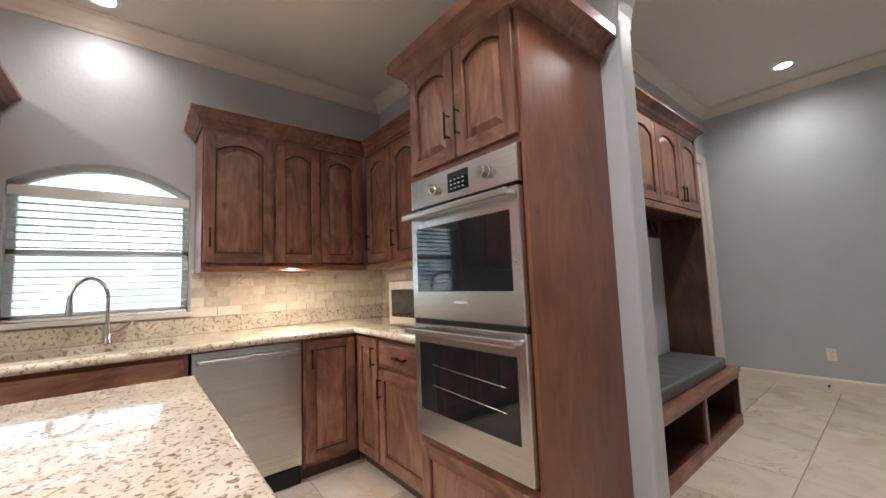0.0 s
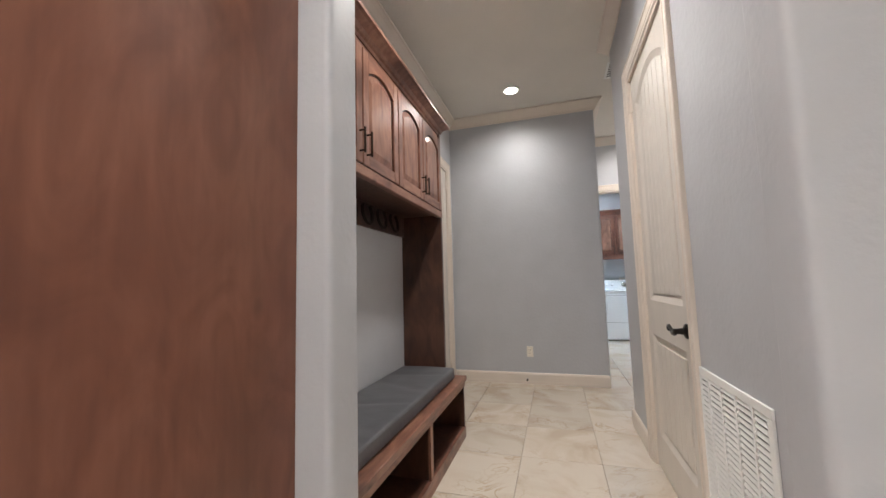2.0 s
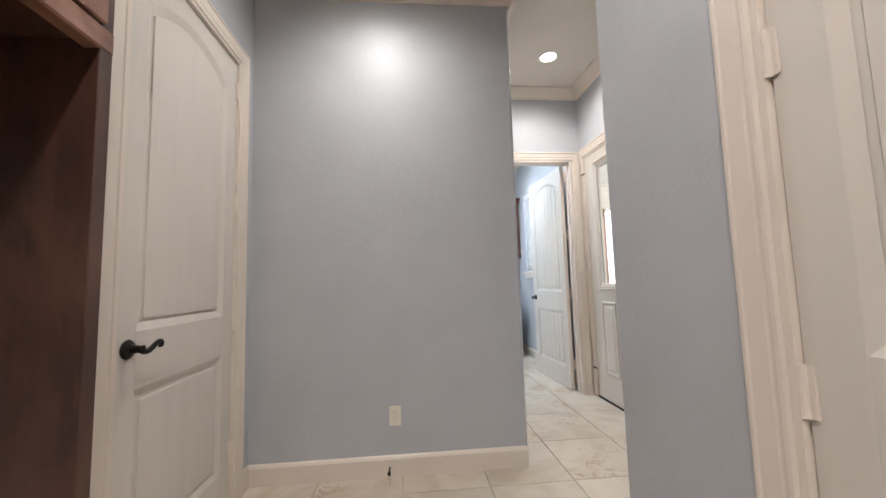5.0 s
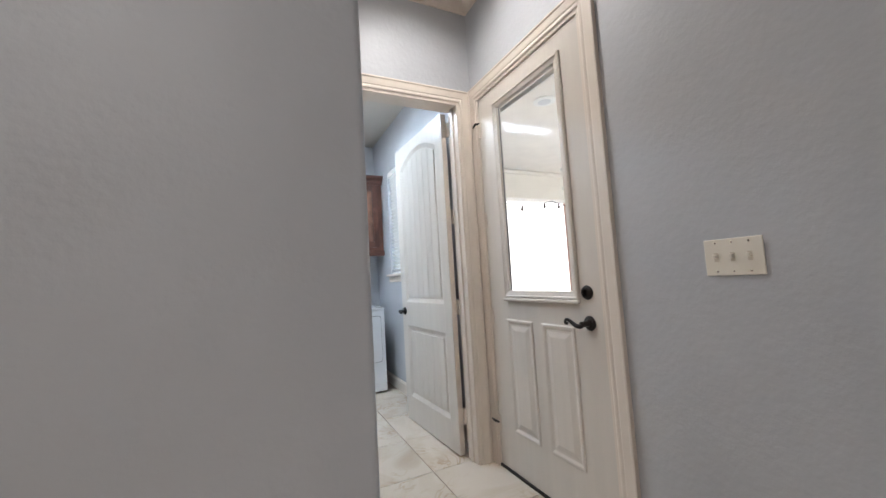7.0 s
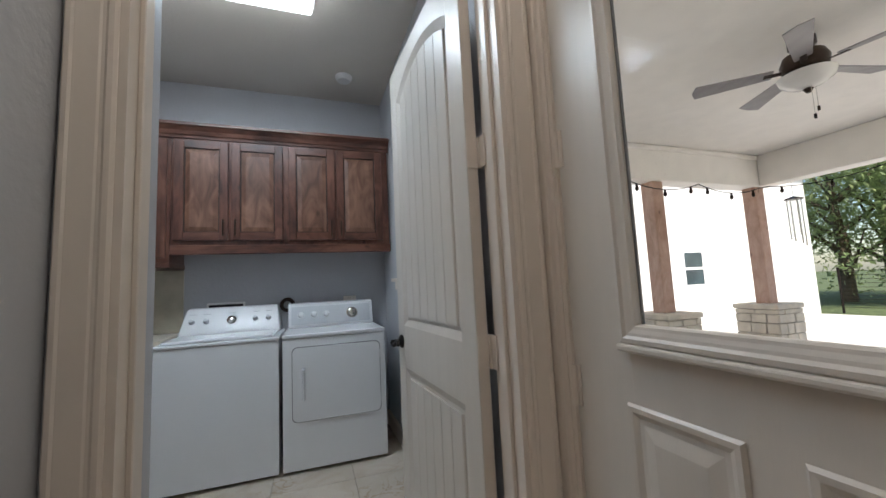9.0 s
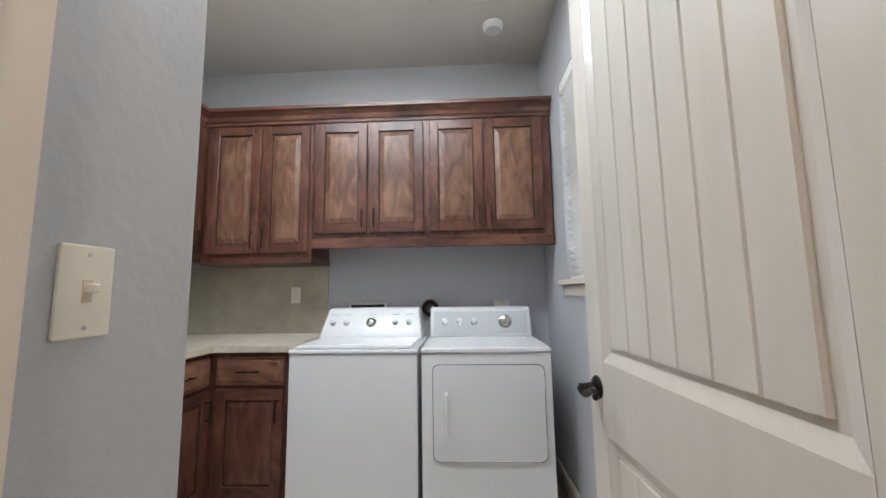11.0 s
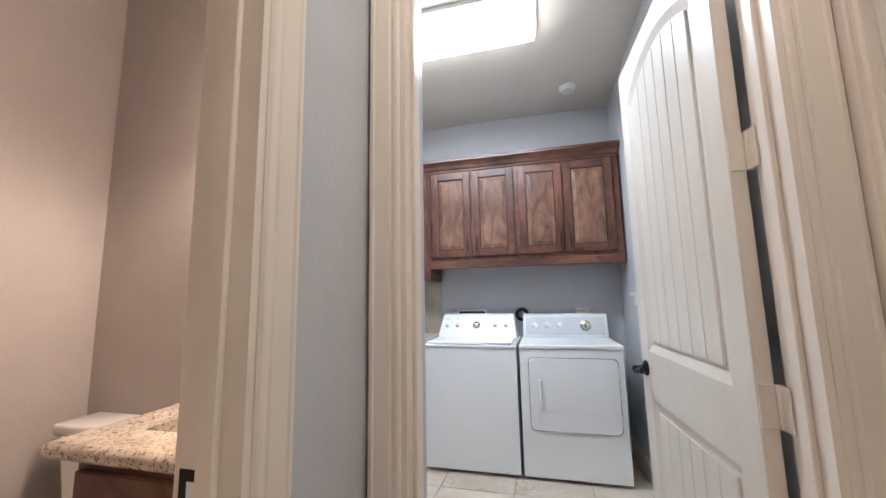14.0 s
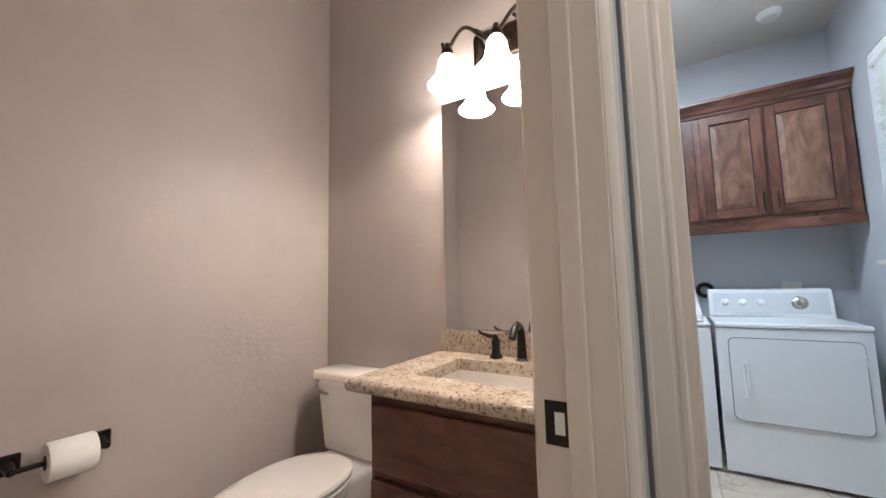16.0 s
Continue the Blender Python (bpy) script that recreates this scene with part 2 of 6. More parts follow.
CERAM = mat("white_ceramic", (0.84, 0.81, 0.77), 0.08, var=0.01)
PLAST = mat("ivory_plastic", (0.78, 0.73, 0.64), 0.35, var=0.02)
WHITEP = mat("white_plastic", (0.82, 0.82, 0.80), 0.4, var=0.02)
VINYL = mat("charcoal_vinyl_cushion", (0.085, 0.085, 0.092), 0.5, var=0.15, scale=7, bump=0.5, bscale=14)
BLIND = mat("white_blind", (0.82, 0.81, 0.78), 0.45, var=0.03)
IRON = mat("rusty_iron", (0.020, 0.013, 0.010), 0.55, 0.6, var=0.4, scale=30, bump=0.3)
MIRROR = mat("mirror_silver", (0.90, 0.91, 0.90), 0.01, 1.0, var=0.0)
GLASS = clear_glass("window_glass")
LIT = glowing("downlight_lens", (1.0, 0.92, 0.80), 9.0)
TUBE = glowing("fluorescent_diffuser", (0.90, 0.96, 1.0), 5.0)
SHADE = glowing("lit_frosted_shade", (1.0, 0.90, 0.80), 9.5)
JOINT = mat("shadow_grey_gasket", (0.22, 0.22, 0.23), 0.6)
BLACK = mat("black_gap", (0.006, 0.006, 0.006), 0.7)
PAPER = mat("white_tissue", (0.86, 0.85, 0.83), 0.9, var=0.02, bump=0.2)
STUCCO = mat("white_stucco", (0.80, 0.79, 0.77), 0.9, var=0.05, scale=1.5, bump=0.3)
PORCHC = mat("porch_ceiling_paint", (0.88, 0.84, 0.78), 0.7, var=0.03)
CEDAR = wood("cedar_post", (0.36, 0.21, 0.15), (0.46, 0.29, 0.22), (0.54, 0.36, 0.28), 0.6)
LIME = mat("limestone", (0.62, 0.55, 0.45), 0.85, var=0.18, scale=5, bump=0.6, bscale=20)
CONC = mat("patio_concrete", (0.66, 0.63, 0.59), 0.85, var=0.12, scale=3, bump=0.2)
GRASS = mat("lawn", (0.10, 0.13, 0.05), 0.95, var=0.4, scale=9, bump=0.8, bscale=80)
LEAF = mat("leaf_green", (0.15, 0.20, 0.09), 0.55, var=0.5, scale=1.2)
leaf_nodes = LEAF.node_tree
through_light = leaf_nodes.nodes.new("ShaderNodeBsdfTranslucent")
through_light.inputs["Color"].default_value = (0.50, 0.58, 0.30, 1)
leaf_mix = leaf_nodes.nodes.new("ShaderNodeMixShader")
leaf_mix.inputs["Fac"].default_value = 0.6
leaf_nodes.links.new(leaf_nodes.nodes["Principled BSDF"].outputs["BSDF"], leaf_mix.inputs[1])
leaf_nodes.links.new(through_light.outputs["BSDF"], leaf_mix.inputs[2])
leaf_nodes.links.new(leaf_mix.outputs["Shader"], leaf_nodes.nodes["Material Output"].inputs["Surface"])
BARK = mat("bark", (0.12, 0.09, 0.06), 0.9, var=0.3, scale=8, bump=0.8, bscale=15, stretch=(1, 1, 0.2))
FANW = mat("fan_blade_grey", (0.30, 0.28, 0.28), 0.35, var=0.12, scale=4, stretch=(4, 1, 1))
BEIGE = mat("beige_laminate", (0.62, 0.55, 0.45), 0.3, var=0.08, scale=30)
PLASTER = mat("tan_laminate_splash", (0.44, 0.40, 0.31), 0.4, var=0.12, scale=9)
DARKGL = mat("dark_pane", (0.05, 0.07, 0.08), 0.03, var=0.3, scale=2)

# ---- builders ----
WORLD_BASE = {}


def thing(name, loc, label="", category="", group="", kind="", rz=None):
    """An Empty at a thing's base; with rz its parts are in its own axes, else in the world's."""
    ob = new(name)
    ob.empty_display_size = 0.05
    if rz is None:
        ob.location = loc
        WORLD_BASE[ob.name] = Matrix.Translation([-c for c in loc])
    else:
        ob.matrix_basis = pose(*loc, 0, 0, rz)
    return tagged(ob, label, category, group, kind)


def mesh_of(name, bm, m, smooth=False):
    bmesh.ops.recalc_face_normals(bm, faces=bm.faces)
    me = bpy.data.meshes.new(name)
    bm.to_mesh(me)
    bm.free()
    me.materials.append(m)
    if smooth:
        me.shade_smooth()
        me.set_sharp_from_angle(angle=radians(38))
    return me


def part(name, bm, m, parent=None, label="", smooth=False):
    ob = new(name, mesh_of(name, bm, m, smooth))
    if parent is not None:
        ob.parent = parent
        ob.matrix_parent_inverse = WORLD_BASE.get(parent.name, Matrix.Identity(4))
    return tagged(ob, label)


def solid(name, bm, m, label="", category="", group="", kind="", smooth=False):
    """A thing that is one mesh, its origin at its base."""
    vs = [v.co for v in bm.verts]
    base = Vector((sum(v.x for v in vs) / len(vs), sum(v.y for v in vs) / len(vs), min(v.z for v in vs)))
    bm.transform(Matrix.Translation(-base))
    ob = part(name, bm, m, None, "", smooth)
    ob.location = base
    return tagged(ob, label, category, group, kind)


def B(x0, x1, y0, y1, z0, z1, bev=0.0, seg=2, bm=None):
    """A box from corner to corner, its edges rounded by bev, added to bm."""
    t = bmesh.new()
    bmesh.ops.create_cube(t, size=1)
    bmesh.ops.transform(t, matrix=Matrix.Translation(((x0 + x1) / 2, (y0 + y1) / 2, (z0 + z1) / 2)) @ Matrix.Diagonal((abs(x1 - x0), abs(y1 - y0), abs(z1 - z0), 1)), verts=t.verts)
    if bev:
        bmesh.ops.bevel(t, geom=t.edges[:], offset=bev, segments=seg, affect='EDGES', profile=0.5)
    return join(bm, t)


def join(bm, t):
    if bm is None:
        return t
    me = bpy.data.meshes.new("t")
    t.to_mesh(me)
    t.free()
    bm.from_mesh(me)
    bpy.data.meshes.remove(me)
    return bm


def upright(bm, bev, where):
    """Rounds the upright edges that where(x, y) picks."""
    es = [e for e in bm.edges if abs(e.verts[0].co.z - e.verts[1].co.z) > 0.2 and where(e.verts[0].co.x, e.verts[0].co.y)]
    bmesh.ops.bevel(bm, geom=es, offset=bev, segments=5, affect='EDGES', profile=0.5)
    return bm


def prism(pts, d0, d1, axis='y', bm=None, bev=0.0):
    """A polygon (u, z) pushed from d0 to d1 along an axis."""
    t = bmesh.new()

    def co(u, z, d):
        return {'y': (u, d, z), 'x': (d, u, z), 'z': (u, z, d)}[axis]
    a, b = [t.verts.new(co(u, z, d0)) for u, z in pts], [t.verts.new(co(u, z, d1)) for u, z in pts]
    t.faces.new(a)
    t.faces.new(b[::-1])
    for i in range(len(pts)):
        j = (i + 1) % len(pts)
        t.faces.new((a[i], b[i], b[j], a[j]))
    if bev:
        bmesh.ops.bevel(t, geom=t.edges[:], offset=bev, segments=1, affect='EDGES')
    return join(bm, t)


def lathe(prof, n=24, bm=None, at=(0, 0, 0), axis='z', a0=0.0):
    """A profile (radius, height) turned about an axis at a place."""
    t = bmesh.new()
    rings = []
    for r, h in prof:
        rings.append([t.verts.new((r * math.cos(a0 + 2 * math.pi * i / n), r * math.sin(a0 + 2 * math.pi * i / n), h)) for i in range(n)])
    for p, q in zip(rings, rings[1:]):
        for i in range(n):
            t.faces.new((p[i], p[(i + 1) % n], q[(i + 1) % n], q[i]))
    t.faces.new(rings[0][::-1])
    t.faces.new(rings[-1])
    bmesh.ops.remove_doubles(t, verts=t.verts, dist=1e-5)
    turn = {'z': Matrix.Identity(4), 'x': Matrix.Rotation(radians(90), 4, 'Y'), '-x': Matrix.Rotation(radians(-90), 4, 'Y'),
            'y': Matrix.Rotation(radians(-90), 4, 'X'), '-y': Matrix.Rotation(radians(90), 4, 'X')}[axis]
    t.transform(Matrix.Translation(at) @ turn)
    return join(bm, t)


def tube(pts, r, n=10, bm=None):
    """A round bar along points; r a number or one radius a point."""
    t = bmesh.new()
    pts = [Vector(p) for p in pts]
    rs = r if isinstance(r, (list, tuple)) else [r] * len(pts)
    rings, up = [], None
    for i, p in enumerate(pts):
        d = (pts[min(i + 1, len(pts) - 1)] - pts[max(i - 1, 0)]).normalized()
        if up is None:
            up = d.orthogonal().normalized()
        up = (up - d * up.dot(d)).normalized()
        s = d.cross(up)
        rings.append([t.verts.new(p + (up * math.cos(2 * math.pi * k / n) + s * math.sin(2 * math.pi * k / n)) * rs[i]) for k in range(n)])
    for a, b in zip(rings, rings[1:]):
        for k in range(n):
            t.faces.new((a[k], a[(k + 1) % n], b[(k + 1) % n], b[k]))
    t.faces.new(rings[0][::-1])
    t.faces.new(rings[-1])
    return join(bm, t)


def sweep_profile(prof, path, bm=None):
    """A moulding: profile (out, z) along a plan path [(x, y)], with 'out' to the path's left."""
    t = bmesh.new()
    path = [Vector(p) for p in path]
    rows = []
    for i, p in enumerate(path):
        d0 = (p - path[i - 1]).normalized() if i else (path[1] - p).normalized()
        d1 = (path[i + 1] - p).normalized() if i + 1 < len(path) else d0
        n0, n1 = Vector((-d0.y, d0.x)), Vector((-d1.y, d1.x))
        mm = (n0 + n1)
        mm = mm / max(0.2, mm.dot(n0))
        rows.append([t.verts.new((p.x + mm.x * o, p.y + mm.y * o, z)) for o, z in prof])
    k = len(prof)
    for a, b in zip(rows, rows[1:]):
        for i in range(k):
            t.faces.new((a[i], a[(i + 1) % k], b[(i + 1) % k], b[i]))
    t.faces.new(rows[0])
    t.faces.new(rows[-1][::-1])
    return join(bm, t)


FACE = {'-y': 0, '+x': 90, '-x': -90, '+y': 180}


def arc_top(u0, u1, z_side, rise, n=12):
    """Points of a flat arch from u1 back to u0."""
    return [(u1 + (u0 - u1) * i / n, z_side + rise * (1 - (2 * i / n - 1) ** 2)) for i in range(n + 1)]

# ---- structure ----
S = "structure"
solid("ground", B(-150, 150, -150, 150, -0.62, -0.12), GRASS, "wide green lawn around the house", "ground", kind=S)
solid("subfloor", B(XS - 0.3, 2.76, -3.3, 8.9, -0.11, -0.008), GROUT, "sandy grout bed under the floor tiles", "floor", kind=S)


def wall(name, boxes, m, label, round_at=None):
    bm = None
    for b in boxes:
        bm = B(*b, bm=bm)
    if round_at:
        for x, y, r in round_at:
            upright(bm, r, lambda a, c, x=x, y=y: abs(a - x) < 1e-3 and abs(c - y) < 1e-3)
    return solid(name, bm, m, label, "wall", kind=S, smooth=bool(round_at))


# kitchen sink wall with its arched window opening
WY0, WY1, WZ0, WZ1, WRISE = -0.77, 0.05, 1.05, 1.82, 0.15
bm = B(XS - 0.16, XS, -3.2, WY0, 0, ZK + 0.2)
B(XS - 0.16, XS, WY1, YB + 0.11, 0, ZK + 0.2, bm=bm)
B(XS - 0.16, XS, WY0, WY1, 0, WZ0, bm=bm)
prism([(WY1, ZK + 0.2), (WY0, ZK + 0.2)] + arc_top(WY0, WY1, WZ1, WRISE)[::-1], XS - 0.16, XS, 'x', bm)
solid("wall_sink", bm, PAINT, "grey painted kitchen wall with an arched window", "wall", kind=S)
wall("wall_kitchen_back", [(XS, 0.50, YB, YB + 0.10, 0, ZK + 0.2)], PAINT, "grey painted wall behind the kitchen cabinets")
# cased opening to the passage, with rounded corners and a flat arch
OX0, OX1, OY0, OY1, OZ = 0.64, 1.57, 1.47, 1.61, 2.36
wall("wall_pier_left", [(0.50, OX0, OY0, OY1, 0, ZP + 0.1)], PAINT, "grey wall end with rounded corners beside the oven cabinet", [(OX0, OY0, 0.02), (OX0, OY1, 0.02)])
wall("wall_pier_right", [(OX1, 3.0, OY0, OY1, 0, ZP + 0.1)], PAINT, "grey wall end with rounded corners beside the passage", [(OX1, OY0, 0.025), (OX1, OY1, 0.025)])
solid("wall_header", prism([(OX1, ZP + 0.1), (OX0, ZP + 0.1)] + [(OX0, OZ)] + [(OX0 + 0.22 * (1 - math.cos(a * math.pi / 16)), OZ + 0.26 * math.sin(a * math.pi / 16)) for a in range(1, 9)]
      + [(OX1 - 0.22 * (1 - math.cos(a * math.pi / 16)), OZ + 0.26 * math.sin(a * math.pi / 16)) for a in range(8, 0, -1)] + [(OX1, OZ)], OY0 + 0.003, OY1 - 0.003),
      PAINT, "grey arched header over the opening", "wall", kind=S)
LDY0, LDY1, LDZ = 3.96, 4.82, 2.44     # door in the left passage wall
RDY0, RDY1 = 2.50, 3.34                # door in the right passage wall
wall("wall_passage_left", [(-0.12, 0, OY1, LDY0, 0, ZP), (-0.12, 0, LDY1, 5.12, 0, ZP), (-0.12, 0, LDY0, LDY1, LDZ, ZP)], PAINT, "grey passage wall behind the bench")
wall("wall_far", [(0, 1.66, 5.0, 5.12, 0, ZP)], PAINT, "plain grey wall at the end of the passage", [(1.66, 5.0, 0.022)])
XR = 1.69
wall("wall_passage_right", [(XR, XR + 0.12, OY1, RDY0, 0, ZP), (XR, XR + 0.12, RDY1, 3.96, 0, ZP), (XR, XR + 0.12, RDY0, RDY1, LDZ, ZP)], PAINT, "grey passage wall with a door", [(XR, 3.96, 0.022), (XR + 0.12, 3.96, 0.022)])
XE = 2.74
GY0, GY1, GZ = 5.30, 6.22, 2.36        # outer glazed door
LWY0, LWY1, LWZ0, LWZ1 = 7.62, 8.24, 1.25, 2.42
wall("wall_hall_back", [(XR + 0.12, XE, 3.84, 3.96, 0, ZP)], PAINT, "grey wall closing the back hall")
wall("wall_outer", [(XE, XE + 0.16, 1.61, GY0, 0, 3.3), (XE, XE + 0.16, GY1, LWY0, 0, 3.3), (XE, XE + 0.16, GY0, GY1, GZ, 3.3), (XE, XE + 0.16, LWY1, 9.0, 0, 3.3),
                    (XE, XE + 0.16, LWY0, LWY1, 0, LWZ0), (XE, XE + 0.16, LWY0, LWY1, LWZ1, 3.3)], PAINT, "grey outer wall with a glazed door and a window")
YF = 6.28                              # laundry front wall
BY0, BY1 = 5.13, 5.87                  # bathroom doorway
XH = 1.64
wall("wall_hall_left", [(1.52, XH, BY1, YF, 0, ZP), (1.52, XH, BY0, BY1, LDZ - 0.03, ZP)], PAINT, "grey wall between bathroom doorway and laundry")
LX0, LX1, LZ = 1.735, 2.635, 2.345                 # laundry doorway
wall("wall_laundry_front", [(1.52, LX0, YF, YF + 0.12, 0, ZP), (LX1, XE, YF, YF + 0.12, 0, ZP), (LX0, LX1, YF, YF + 0.12, LZ, ZP)], PAINT, "grey wall round the laundry doorway")
wall("wall_laundry_stub", [(1.52, 1.66, YF + 0.12, 6.62, 0, ZL), (-0.2, 1.66, 6.62, 6.74, 0, ZL)], PAINT, "blue-grey wall end inside the laundry", [(1.66, 6.74, 0.02)])
YL = 8.78
wall("wall_laundry_back", [(-0.3, XE, YL, YL + 0.14, 0, 3.3)], PAINT, "blue-grey laundry wall behind the machines")
wall("wall_laundry_left", [(-0.02, 0.10, 6.74, YL, 0, ZL)], PAINT, "blue-grey laundry side wall")
wall("wall_bath_left", [(0.03, 0.15, 5.12, 6.61, 0, 2.95)], BATHP, "taupe bathroom wall with a paper holder")
wall("wall_bath_mirror", [(0.15, 1.52, 6.605, 6.618, 0, 2.95)], BATHP, "taupe bathroom wall behind the vanity")
wall("wall_bath_near", [(0.15, 1.52, 5.122, 5.128, 0, 2.95)], BATHP, "taupe bathroom wall behind the open door")
wall("wall_bath_right", [(1.514, 1.519, BY1 + 0.02, 6.60, 0, 2.95)], BATHP, "taupe bathroom wall beside the vanity")
# two unseen walls, added to close off the open space behind the camera
wall("wall_kitchen_south", [(XS - 0.16, 3.0, -3.2, -3.05, 0, ZK + 0.2)], PAINT, "plain grey wall added to close the unseen kitchen side")
wall("wall_kitchen_east", [(3.0, 3.15, -3.2, 1.61, 0, ZK + 0.2)], PAINT, "plain grey wall added to close the unseen kitchen side")


def ceiling(name, boxes, label):
    bm = None
    for b in boxes:
        bm = B(*b, bm=bm)
    solid(name, bm, CEIL, label, "ceiling", kind=S)


ceiling("ceiling_kitchen", [(XS - 0.16, 3.1, -3.2, OY0, ZK, ZK + 0.1)], "taupe textured kitchen ceiling")
ceiling("ceiling_passage", [(-0.12, XE, OY0 + 0.02, 6.36, ZP, ZP + 0.1)], "light textured passage ceiling")
ceiling("ceiling_laundry", [(-0.1, XE, 6.40, YL, ZL, ZL + 0.1)], "light textured laundry ceiling")
ceiling("ceiling_bath", [(0.05, 1.52, 5.12, 6.62, 2.95, 3.02)], "light textured bathroom ceiling")
solid("roof", B(XS - 0.5, XE + 0.25, -3.4, 9.2, 3.32, 3.45), STUCCO, "plain roof slab over the house", "roof", kind=S)

# crown mouldings and baseboards


def crown_prof(z, h=0.105, d=0.085):
    return [(0, z - h), (0.012, z - h), (0.018, z - h + 0.018), (0.03, z - h + 0.03), (d * 0.62, z - 0.045), (d - 0.012, z - 0.022), (d, z - 0.016), (d, z), (0, z)]


def base_prof(h=0.12, d=0.016):
    return [(0, 0), (d, 0), (d, h - 0.02), (d - 0.006, h - 0.006), (0.003, h), (0, h)]


def crown(pts, z, label="cream painted crown moulding"):
    solid("crown_moulding", sweep_profile(crown_prof(z), pts), TRIM, label, "moulding", kind=S)


crown([(0.50, YB), (XS, YB), (XS, -3.0)], ZK)
crown([(OX1, OY1), (XR, OY1), (XR, 3.96), (XR + 0.12, 3.96)], ZP)
crown([(1.66, YF), (1.66, 5.0), (0, 5.0), (0, OY1), (OX0, OY1)], ZP)
crown([(XE, 3.96), (XE, YF), (XH, YF)], ZP)


def baseboard(pts):
    solid("baseboard", sweep_profile(base_prof(), pts), TRIM, "cream painted baseboard", "baseboard", kind=S)


baseboard([(XH, 5.055), (XH, 5.0), (0.0, 5.0), (0.0, LDY1 + 0.085)])
baseboard([(XR, RDY1 + 0.085), (XR, 3.96), (XR + 0.12, 3.96)])
baseboard([(OX1, OY1), (XR, OY1), (XR, RDY0 - 0.085)])
baseboard([(XE, YF + 0.12), (XE, YL), (2.6, YL)])
baseboard([(XE, 3.96), (XE, GY0 - 0.09)])
baseboard([(XH, YF), (XH, BY1 + 0.09)])
baseboard([(1.66, 6.74), (1.66, YF + 0.125)])
baseboard([(0.15, 6.6), (0.15, 5.13)])

# ---- door casings and doors ----
CAS = [(0, 0), (0.084, 0), (0.084, 0.017), (0.081, 0.020), (0.073, 0.020), (0.069, 0.016), (0.064, 0.0155), (0.030, 0.0125), (0.026, 0.010), (0.020, 0.010), (0.015, 0.0125), (0.006, 0.012), (0, 0.007)]


def casing(name, w, h, place, facing, label, sides=(1, 1)):
    """Mitred casing round an opening of w by h; local x along the wall, -y out of it, z up. One piece a side."""
    ob = thing(name, place, label, "door casing", kind=S, rz=FACE[facing])
    for k, (x, s) in enumerate(((0, -1), (w, 1))):
        if not sides[k]:
            continue
        t = bmesh.new()
        lo = [t.verts.new((x + s * u, -d, 0)) for u, d in CAS]
        hi = [t.verts.new((x + s * u, -d, h + u)) for u, d in CAS]
        n = len(CAS)
        for i in range(n):
            t.faces.new((lo[i], lo[(i + 1) % n], hi[(i + 1) % n], hi[i]))
        t.faces.new(lo)
        t.faces.new(hi[::-1])
        part("side_casing", t, TRIM, ob)
    t = bmesh.new()
    a = [t.verts.new((-u, -d, h + u)) for u, d in CAS]
    b = [t.verts.new((w + u, -d, h + u)) for u, d in CAS]
    n = len(CAS)
    for i in range(n):
        t.faces.new((a[i], a[(i + 1) % n], b[(i + 1) % n], b[i]))
    t.faces.new(a)
    t.faces.new(b[::-1])
    part("head_casing", t, TRIM, ob)
    return ob


def jambs(ob, w, h, depth, stop=0.5):
    """Jamb boards and stops; local y from 0 into the wall."""
    for x0, x1, s0, s1 in ((-0.002, 0.016, 0.016, 0.028), (w - 0.016, w + 0.002, w - 0.028, w - 0.016)):
        part("jamb", B(x0, x1, -0.004, depth + 0.004, 0, h), TRIM, ob)
        part("door_stop", B(s0, s1, depth * stop, depth * stop + 0.035, 0, h - 0.016, 0.002, 1), TRIM, ob)
    part("head_jamb", B(0.016, w - 0.016, -0.004, depth + 0.004, h - 0.016, h + 0.002), TRIM, ob)


def lever(ob, x, z, y, side=-1, out=-1, m=None):
    """Round rose and scrolled lever; side: the way in x that the lever points; out: -1 to -y."""
    m = m or BRONZE
    h = part("lever_handle", lathe([(0.032, 0), (0.034, 0.004), (0.030, 0.010), (0.025, 0.013), (0.023, 0.012), (0.015, 0.018), (0.012, 0.045), (0.013, 0.055), (0.006, 0.058)], 20, at=(x, y, z), axis='-y' if out < 0 else 'y'), m, ob, "black bronze lever handle", True)
    yy = y + out * 0.05
    pts = [(x + side * u, yy, z + w) for u, w in ((-0.004, -0.002), (0.012, -0.010), (0.030, -0.011), (0.050, -0.004), (0.070, 0.008), (0.086, 0.015), (0.098, 0.014), (0.104, 0.006), (0.101, -0.003), (0.093, -0.004), (0.090, 0.002))]
    part("lever", tube(pts, [0.012, 0.0115, 0.0105, 0.0095, 0.0085, 0.008, 0.0075, 0.007, 0.007, 0.0065, 0.005]), m, h, "", True)


def hinges(ob, x, y, zs):
    for z in zs:
        bm = tube([(x, y, z - 0.05), (x, y, z + 0.05)], 0.008)
        B(x - 0.018, x + 0.02, y + 0.002, y + 0.007, z - 0.05, z + 0.05, 0.001, 1, bm)
        part("hinge", bm, TRIM, ob, "painted hinge")


